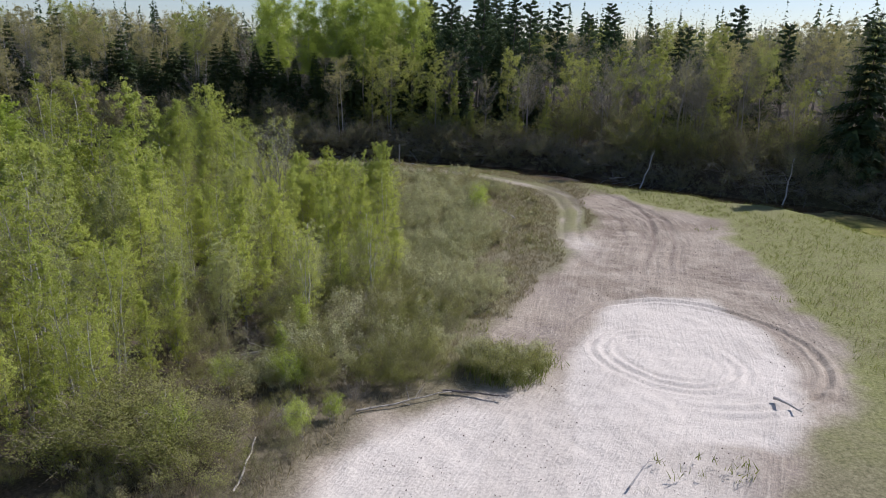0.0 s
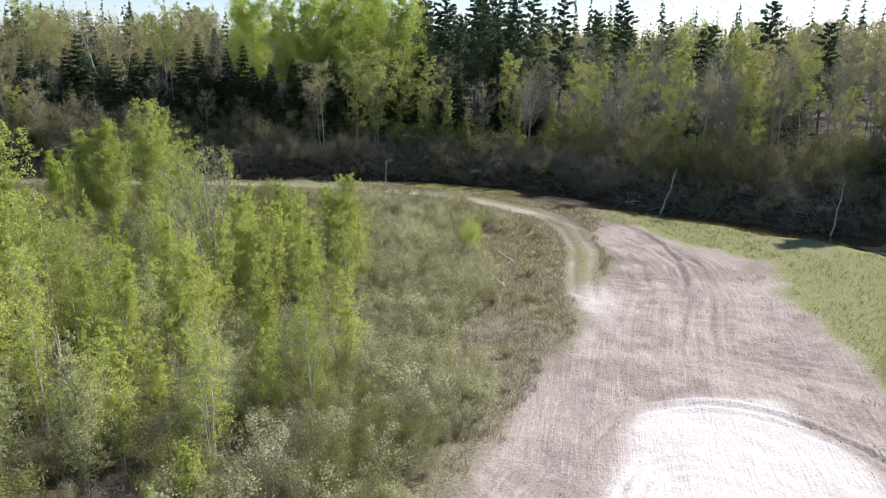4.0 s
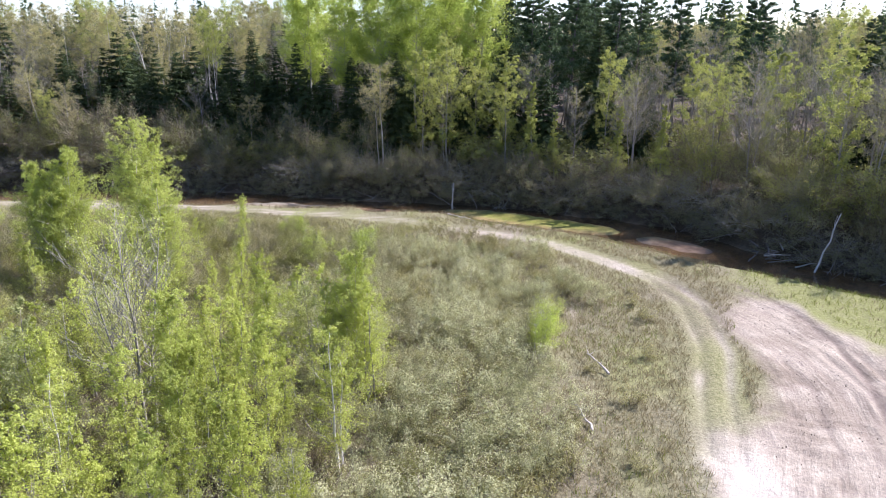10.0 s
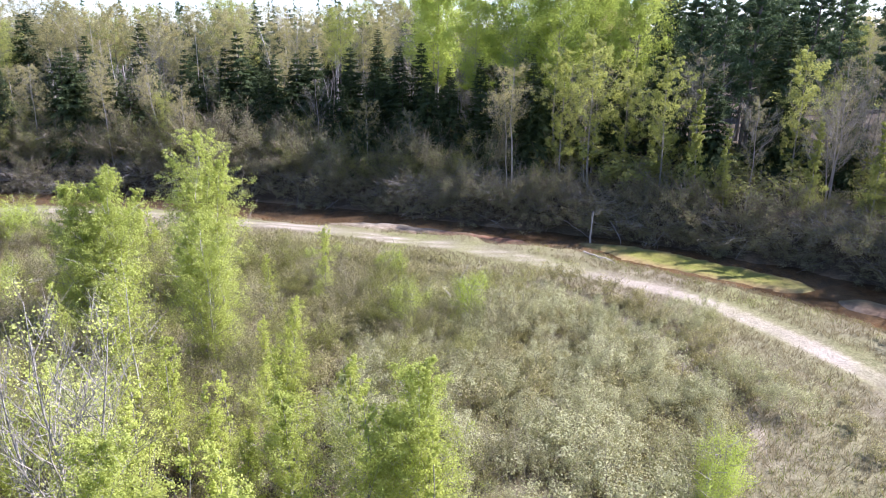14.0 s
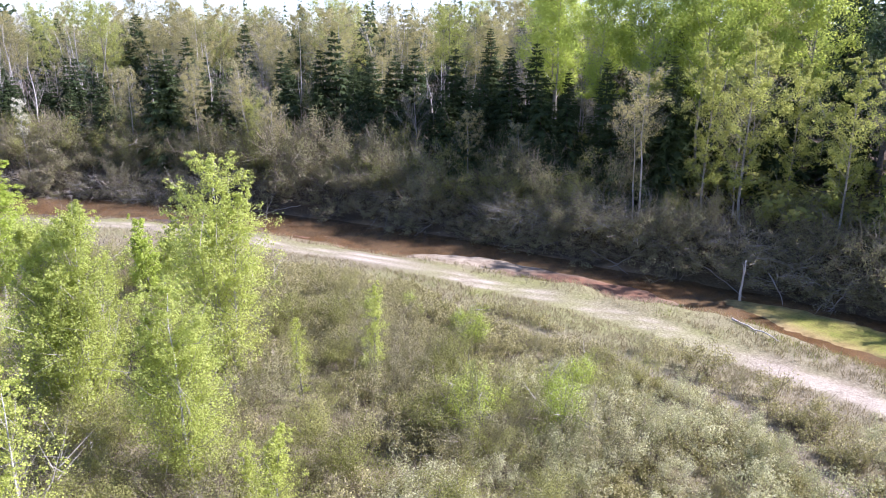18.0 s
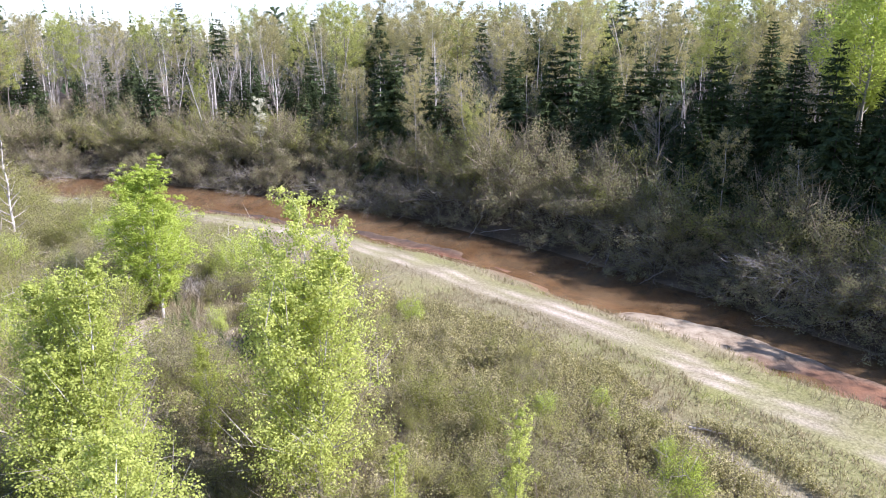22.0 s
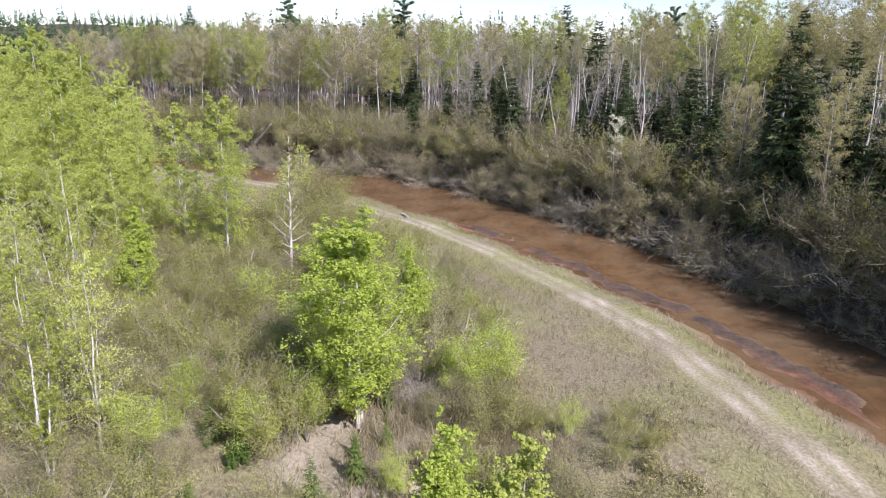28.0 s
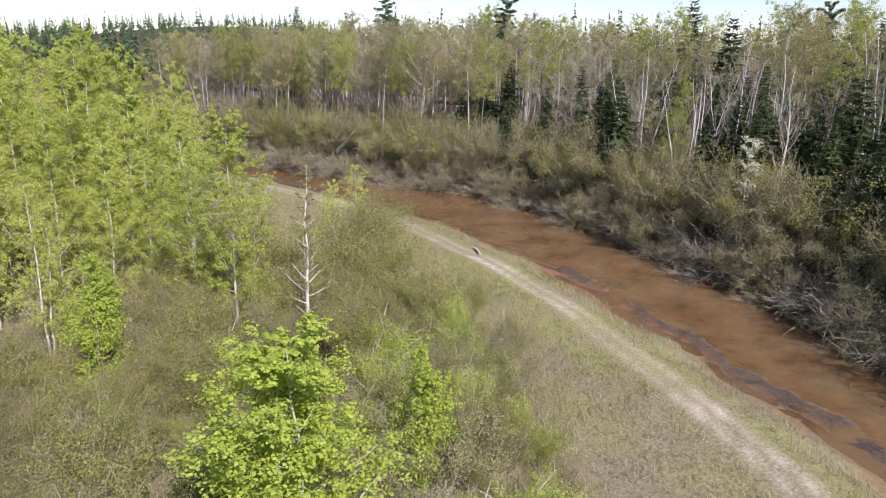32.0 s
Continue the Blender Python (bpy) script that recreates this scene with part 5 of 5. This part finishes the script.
for s in np.arange(92, 152, 1.3):
    x, y = bank_spot(s + rng.uniform(-1, 1), rng.uniform(4.5, 11))
    if -56 < x < -24:
        plant("spruce", x, y, rng.uniform(7, 11), wide=rng.uniform(0.85, 1.15))
for s in np.arange(6, LONG - 46, 1.05):
    x, y = bank_spot(s + rng.uniform(-0.5, 0.5), rng.uniform(0, 1.5))
    if x > -46:
        x, y = x + 0.12, y + 0.9
    plant("alder_lean" if rng.random() < 0.5 else "alder", x, y, rng.uniform(1.7, 3.4), sink=0.1)
for s in np.arange(16, LONG - 60, 1.2):
    x, y = bank_spot(s + rng.uniform(-0.5, 0.5), rng.uniform(0.3, 1.4))
    plant("bankshrub", x, y, rng.uniform(1.0, 2.0), sink=0.25, wide=1.2)
for s in np.arange(130, 190, 0.75):
    x, y = bank_spot(s + rng.uniform(-0.5, 0.5), rng.uniform(0.4, 2.2))
    if -26 < x < 18:
        plant("bankshrub", x, y, rng.uniform(0.9, 1.9), sink=0.2, wide=1.3)
for s in np.arange(8, LONG - 48, 0.85):
    x, y = bank_spot(s + rng.uniform(-0.6, 0.6), rng.uniform(1.6, 6.5))
    if -12 < x < 14:
        if rng.random() < 0.45:
            plant("hazel" if rng.random() < 0.5 else "hazel_green", x, y, rng.uniform(1.4, 3.2))
        continue
    plant("hazel" if rng.random() < 0.55 else "hazel_green", x, y, rng.uniform(2.6, 5.2))
for s in np.arange(30, 150, 1.0):
    x, y = bank_spot(s + rng.uniform(-0.6, 0.6), rng.uniform(2.5, 7.5))
    if x < -28:
        plant("hazel" if rng.random() < 0.6 else "hazel_green", x, y, rng.uniform(3.2, 5.2))
    elif x < -8:
        plant("spruce", x, y, rng.uniform(4, 8))
for s in np.arange(20, LONG - 60, 1.0):
    x, y = bank_spot(s + rng.uniform(-0.6, 0.6), rng.uniform(5, 17))
    plant("undergrowth", x, y, rng.uniform(1.6, 3.4), wide=1.5)

# ---- distant woods ----
far_geo, far_leaf = Geo(), Geo()
for _ in range(5200):
    a = rng.uniform(radians(10), radians(215))
    d = 70 + 780 * rng.random() ** 1.3
    x, y = -20 + math.cos(a) * d, 50 + math.sin(a) * d
    if float(seg_dist(np.array([x]), np.array([y]), FAR_BANK)[0]) < 47:
        continue
    z, h = ground_z(x, y), rng.uniform(11, 18)
    if x < -150 or rng.random() < 0.6:
        k = np.linspace(0.05, 1, 9)
        n = 80
        f = rng.uniform(0.1, 1, n)
        az = rng.uniform(0, 6.283, n)
        r = 0.15 * h * (1 - f) * rng.uniform(0.3, 1.1, n)
        c = np.stack([x + np.cos(az) * r, y + np.sin(az) * r, z + f * h], -1)
        far_geo.leaves(c, 0.13 * h * (1.15 - f), "tri", 0.5, 0.7, np.stack([np.cos(az), np.sin(az), -0.4 + 0 * az], -1))
    else:
        n = 150
        c = np.array([x, y, z + h * 0.62]) + rng.normal(size=(n, 3)) * [0.14 * h, 0.14 * h, 0.17 * h]
        far_leaf.leaves(c, 0.0011 * d + 0.12, "tri", 0.3, 0.8)
tagged(new("far_conifers", far_geo.mesh("far_conifers", NEEDLE_PINE)), "dark conifer woods on the distant hills", "woods", kind="stuff")
tagged(new("far_broadleaves", far_leaf.mesh("far_broadleaves", LEAF_OLIVE)), "distant woods in pale spring leaf", "woods", kind="stuff")

# ---- grass ----
def grass(name, label, material, spots, tall, blades, width=0.03):
    g = Geo()
    p = np.array(spots)
    z = height(p[:, 0], p[:, 1])
    c = np.repeat(np.column_stack([p, z]), blades, 0)
    n = len(c)
    c[:, :2] += rng.normal(size=(n, 2)) * 0.09
    h = tall * rng.uniform(0.5, 1.3, n)
    way = np.stack([rng.normal(size=n) * 0.35, rng.normal(size=n) * 0.35, np.ones(n)], -1)
    c[:, 2] += h * 0.42
    g.leaves(c, h, "tri", 0, width / tall * 2, way)
    return tagged(new(name, g.mesh(name, material)), label, "grass", kind="stuff")


def many(n, box, test):
    x, y = rng.uniform(box[0], box[1], n), rng.uniform(box[2], box[3], n)
    ok = test(x, y)
    return np.stack([x[ok], y[ok]], -1)


def meadow_ok(x, y):
    return ((y > 24.5) | (x > 3) | (wave(x, y, 0.8) > 0.5)) & (inside(x, y, SAND) < -0.3 + wave(x, y, 1) * 0.4) & (np.abs(seg_dist(x, y, TRACK)) > 1.0) & (-seg_dist(x, y, NEAR_BANK) > 0.7 + 0.6 * wave(x, y, 2))


grass("dry_grass", "pale dry grass of the river meadow", GRASS_DRY, many(70000, (-80, 24, 20, 75), lambda x, y: meadow_ok(x, y) & ((x < 13.5) | (rng.random(len(x)) < 0.2))), 0.26, 4, 0.011)
grass("green_grass", "new green grass among the dry stalks", GRASS_GREEN,
      many(70000, (-80, 32, 20, 75), lambda x, y: meadow_ok(x, y) & (wave(x, y, 5) + 0.5 * wave(x, y, 1.3) + 0.5 * (x > 12) - 0.25 * (x < -22) > 0.0)), 0.20, 4, 0.011)

grass("short_grass", "short dry grass thick over the inner meadow", GRASS_DRY, many(60000, (-30, 13, 27, 70), lambda x, y: meadow_ok(x, y) & (wave(x, y, 0.9) + 0.5 * wave(x, y, 3) > -0.6)), 0.15, 5, 0.013)


def heath(spots, tall):
    """Knee-high plumes of stalks with small leaves, thick over the ground: far too many to count."""
    g, lv = Geo(), Geo()
    p = np.repeat(np.array(spots), 6, 0)
    n = len(p)
    grown = np.repeat(rng.uniform(0.55, 1.25, n // 6), 6) * (0.8 + 0.4 * wave(p[:, 0], p[:, 1], 2.5))
    p = p + rng.normal(size=(n, 2)) * 0.06
    c = np.column_stack([p, height(p[:, 0], p[:, 1])])
    h = tall * grown * rng.uniform(0.7, 1.15, n)
    way = np.stack([rng.normal(size=n) * 0.26, rng.normal(size=n) * 0.26, np.ones(n)], -1)
    g.leaves(c + way * (h * 0.45)[:, None], h, "tri", 0, 0.03, way)
    k = 8
    f = rng.uniform(0.35, 1.05, (n, k, 1))
    off = rng.normal(size=(n, k, 3)) * 0.032
    q = c[:, None] + way[:, None] * h[:, None, None] * f + off
    lv.leaves(q.reshape(-1, 3), 0.055, "quad", 0, 0.7, None, (off * 18 + [0, 0, 0.5]).reshape(-1, 3), 0.5)
    tagged(new("heath_stalks", g.mesh("heath_stalks", TWIG_BROWN)), "thin brown stalks of the meadow growth", "undergrowth", kind="stuff")
    tagged(new("heath_leaves", lv.mesh("heath_leaves", LEAF_HEATH)), "small tan and olive leaves of the meadow growth", "undergrowth", kind="stuff")


heath(many(46000, (-36, 5, 30, 68), lambda x, y: meadow_ok(x, y) & (np.abs(seg_dist(x, y, TRACK)) > 3.3 + 0.7 * wave(x, y, 4)) & (np.abs(seg_dist(x, y, TRAIL)) > 0.5) & (x < 2.6 + 0.05 * (y - 30) + 1.2 * np.sin(y * 0.5) + 0.8 * wave(x, y, 1.2)) & (x > -4 - 0.6 * np.maximum(0, y - 40) - 1.6 * np.maximum(0, y - 56) + 2.5 * wave(x, y, 2.2) + 1.5 * wave(x, y, 0.7))
           & (y > 26) & (-seg_dist(x, y, NEAR_BANK) > 5) & (wave(x, y, 1.8) + 0.6 * wave(x, y, 0.7) > -0.5)), 0.66)

# ---- logs, driftwood and small things ----
def branch_log(name, label, a, b, radius, forks=0, bow=0.06, material=None, category="log", group=""):
    """A fallen stem from a to b, tapering, a little bowed, with broken side branches."""
    ob = tagged(new(name), label, category, group)
    a, b = np.array(a, float), np.array(b, float)
    n = 7
    t = np.linspace(0, 1, n)
    ln = np.linalg.norm(b - a)
    pts = a + (b - a) * t[:, None]
    pts += (np.sin(t * math.pi) * bow * ln)[:, None] * np.array([0.4, 0.3, 0.2]) + rng.normal(size=(n, 3)) * 0.012 * ln
    mid = (a + b) / 2
    base = np.array([mid[0], mid[1], min(a[2], b[2])])
    g = Geo()
    g.tube(pts - base, radius * (1 - 0.6 * t) * (1 + rng.normal(size=n) * 0.06), 7)
    part("stem", g, material or WOOD_DEAD, ob, smooth=True)
    for q in range(forks):
        f = rng.uniform(0.35, 0.95)
        p0 = along(pts, np.array([f]))[0]
        d = (b - a) / ln + rng.normal(size=3) * 0.6 + [0, 0, 0.35]
        g = Geo()
        br = bend(p0 - base, d, ln * rng.uniform(0.12, 0.3), 3, 0.15)
        g.tube(br, radius * 0.4 * np.array([1, 0.75, 0.5, 0.2]), 4)
        part("side_branch", g, material or WOOD_DEAD, ob)
    ob.location = base
    return ob


def on(x, y, up=0.0):
    return (x, y, ground_z(x, y) + up)


branch_log("fallen_log", "bleached fallen tree trunk lying among the saplings", on(-1.9, 22.9, 0.35), on(-6.8, 22.5, 0.25), 0.11, 4)
branch_log("fallen_log", "broken pale branch lying under the saplings", on(-5.4, 21.9, 0.1), on(-3.6, 21.8, 0.25), 0.06, 2)
branch_log("fallen_log", "grey dead stem leaning on the brush", on(-2.9, 21.6, 0.1), on(-1.4, 22.6, 0.9), 0.05, 3)
branch_log("driftwood_branch", "long bleached driftwood branch at the edge of the sand", on(-2.0, 18.5, 0.06), on(1.1, 19.9, 0.12), 0.036, 5, material=BARK_PALE, group="driftwood on the flat", category="driftwood")
branch_log("driftwood_branch", "dark driftwood stem at the edge of the sand", on(0.8, 20.0, 0.08), on(2.8, 19.6, 0.1), 0.05, 2, material=BARK_GREY, group="driftwood on the flat", category="driftwood")
branch_log("driftwood_branch", "thin bare branch lying on the slope", on(-4.7, 14.3, 0.05), on(-4.8, 16.9, 0.12), 0.035, 1, group="driftwood on the flat", category="driftwood")
branch_log("driftwood_branch", "short split log on the sand", on(11.8, 19.5, 0.08), on(12.3, 18.6, 0.08), 0.06, 1, group="driftwood on the flat", category="driftwood")
branch_log("driftwood_branch", "forked bleached stick standing in the grass tuft", on(5.7, 14.6, 0.05), on(6.4, 15.3, 0.45), 0.03, 2, group="driftwood on the flat", category="driftwood")
branch_log("driftwood_branch", "bleached forked branch in the dry grass", on(5.9, 46.0, 0.1), on(5.1, 47.2, 0.35), 0.05, 4, group="driftwood on the flat", category="driftwood")
branch_log("driftwood_branch", "bleached bent branch in the dry grass", on(5.0, 41.8, 0.1), on(4.4, 43.3, 0.2), 0.05, 2, group="driftwood on the flat", category="driftwood")
branch_log("fallen_log", "grey log lying by the green shallows", on(-3.6, 71.2, 0.05), on(-1.6, 69.6, 0.08), 0.055, 2)
branch_log("fallen_log", "small pale log beside the track", on(-66.6, 59.2, 0.08), on(-65.0, 59.6, 0.08), 0.09, 0)
branch_log("fallen_log", "bleached log lying on the far bank", (-99.8, 43.2, 1.6), (-98.4, 45.4, 4.0), 0.22, 1)
branch_log("broken_trunk", "pale broken trunk leaning out of the brush", (-56.2, 79.4, 3.6), (-54.2, 78.6, 4.0), 0.10, 2)
branch_log("leaning_snag", "slender dead trunk leaning over the water", (29.8, 56.2, -0.9), (30.6, 57.0, 3.0), 0.07, 1)
branch_log("leaning_snag", "slender pale dead trunk leaning over the water", (19.6, 63.4, -0.9), (21.0, 64.4, 2.6), 0.07, 1)
branch_log("wooden_stump", "weathered grey stump standing at the water", (-3.95, 76.9, -1.3), (-3.9, 77.0, 1.2), 0.08, 1, 0.0)
branch_log("driftwood_branch", "bleached twig beside the track", on(-14.6, 66.4, 0.06), on(-13.2, 66.9, 0.12), 0.035, 1, group="driftwood on the flat", category="driftwood")
for q in range(16):
    a, f = rng.uniform(0, 6.283), rng.uniform(0.6, 1.7)
    x, y = 17.2 + rng.normal() * 0.9, 64.6 + rng.normal() * 0.6
    branch_log("driftwood_branch", "grey branch of a driftwood heap at the water", (x, y, -0.75 + 0.05 * q), (x + math.cos(a) * f, y + math.sin(a) * f, -0.5 + 0.05 * q), 0.05, 2,
               material=BARK_PALE if q % 3 == 0 else BARK_GREY, group="driftwood heap", category="driftwood")
for s in np.arange(30, LONG - 70, 3.2):
    x, y = bank_spot(s + rng.uniform(-1, 1), rng.uniform(0.3, 0.9))
    x2, y2 = bank_spot(s + rng.uniform(-2.4, 2.4), rng.uniform(-1.5, 0.2))
    branch_log("driftwood_branch", "grey dead branch hanging down to the water", (x, y, rng.uniform(-0.3, 0.6)), (x2, y2, WATER_Z + rng.uniform(-0.05, 0.25)), rng.uniform(0.018, 0.035), 3, material=TWIG_GREY,
               group="dead branches along the far bank", category="driftwood")

for x, y, h in ((-44.2, 59.5, 2.2), (-45.9, 60.5, 2.0), (-43.2, 60.8, 1.8), (-47, 59.2, 2.4), (-42.1, 61.8, 1.6), (-31.1, 59.4, 1.6), (-30.2, 60.4, 1.4), (-34.4, 54.7, 2.4), (-33.8, 53.3, 2.2),
                (-8.8, 56.2, 2.4), (-6.6, 57.9, 2.3), (-7.2, 60.3, 1.8), (3.4, 48.0, 2.0), (3.2, 47.0, 1.8), (-12, 62, 1.9)):
    plant("greenbush", x, y, h)
for x, y, h in ((-37.1, 58.4, 1.5), (-36.4, 57.6, 1.4), (-37.9, 58.0, 1.5), (-35.6, 58.6, 1.2), (-38.6, 59.2, 1.4)):
    plant("greybrush", x, y, h, wide=1.3)
for x, y, h in ((1.2, 33.5, 1.8), (0.2, 36.2, 1.9), (-0.6, 31.8, 1.7), (1.6, 39.5, 1.8), (-0.2, 41, 2.0), (2.4, 44.6, 1.8), (0.8, 46.8, 1.7), (-1.2, 48.4, 1.8), (1.9, 36.8, 1.6), (0.4, 29.6, 1.6)):
    plant("willow", x, y, h, wide=1.3)
for x, y, h in ((-8.0, 15.5, 2.3), (-7.0, 15.2, 2.1), (-6.3, 16.2, 1.8), (-8.7, 16.7, 2.4), (-7.4, 16.6, 2.2), (-9.6, 15.2, 2.2), (-6.0, 14.9, 1.6)):
    plant("olivebrush" if h > 2 else "brush", x, y, h, wide=1.4)
for x, y, h in ((-4.3, 20.1, 1.5), (-4.0, 20.6, 1.2), (-4.8, 20.5, 1.1), (-6.6, 15.6, 1.9)):
    plant("greenbush", x, y, h)
for x, y, h in ((2.9, 21.0, 1.3), (3.6, 21.7, 1.2), (2.3, 21.6, 1.35), (4.2, 22.6, 0.9), (1.8, 22.4, 1.1)):
    plant("willow", x, y, h)
for x, y, h in ((2.5, 21.2, 1.3), (3.2, 21.0, 1.2), (3.9, 21.6, 1.0), (2.0, 21.9, 1.2), (3.0, 22.3, 1.1), (4.4, 22.4, 0.8)):
    plant("olivebrush", x, y, h, wide=1.5)
    grass("grass_tussock", "tall green grass tussock at the edge of the sand", GRASS_GREEN, np.array([(x, y)] * 90) + rng.normal(size=(90, 2)) * 0.33, 0.7 * h, 3, 0.014)
grass("tall_dry_grass", "tall pale dry grass between the shrubs", GRASS_DRY, many(5200, (-46, -26, 54, 63),
      lambda x, y: (np.abs(seg_dist(x, y, TRACK)) > 5) & (np.hypot((x + 37) / 7.5, (y - 59) / 3.2) + 0.4 * wave(x, y, 1.5) < 1)), 0.62, 5, 0.014)
for x, y in scatter(26, (-9, -2.4, 13, 21.5), lambda x, y: in_sand(x, y) < -0.5, 0.7, SPOTS):
    plant(("brush", "lowshrub", "brush", "greenbush")[int(rng.integers(4))], x, y, rng.uniform(0.5, 1.2), wide=1.2)
grass("slope_grass", "thin dry grass on the slope beside the sand", GRASS_DRY, many(5200, (-11, 1.5, 9, 24.5), lambda x, y: (inside(x, y, SAND) < -0.3) & (wave(x, y, 1.6) + 0.6 * wave(x, y, 0.6) > -0.35)), 0.24, 4, 0.012)
for x, y in scatter(34, (-36, -14, 58, 65.5), lambda x, y: track_gap(x, y) > 3.4, 0.9, SPOTS):
    plant(("olivebrush", "greenbush", "lowshrub", "olivebrush")[int(rng.integers(4))], x, y, rng.uniform(0.7, 1.5))
clod = Geo()
spots = many(6000, (-4, 20, 13, 58), lambda x, y: (inside(x, y, SAND) > -0.8) & (inside(x, y, WHITE) < 0.6) & (wave(x, y, 3) + wave(x, y, 0.9) > 0.0))
clod.leaves(np.column_stack([spots, height(spots[:, 0], spots[:, 1]) - 0.06]), 0.05, "quad", 0.0, 0.9)
tagged(new("clods", clod.mesh("clods", WOOD_CLOD)), "small dark clods and litter on the sand", "debris", kind="stuff")
grass("sand_tuft", "tufts of grass growing through the sand", GRASS_GREEN, many(2600, (5, 22, 12, 45),
      lambda x, y: (((x - 8) / 1.6) ** 2 + ((y - 15.4) / 0.7) ** 2 < 1) | (((x - 18.4) / 1.0) ** 2 + ((y - 43.2) / 0.5) ** 2 < 1) | (((x - 17.2) / 1.2) ** 2 + ((y - 29.2) / 0.8) ** 2 < 1)), 0.25, 5, 0.018)

# shapes that found no place are taken away again
for some in KINDS.values():
    for ob, tall, used in some:
        if not used:
            for kid in list(ob.children):
                bpy.data.objects.remove(kid)
            bpy.data.objects.remove(ob)
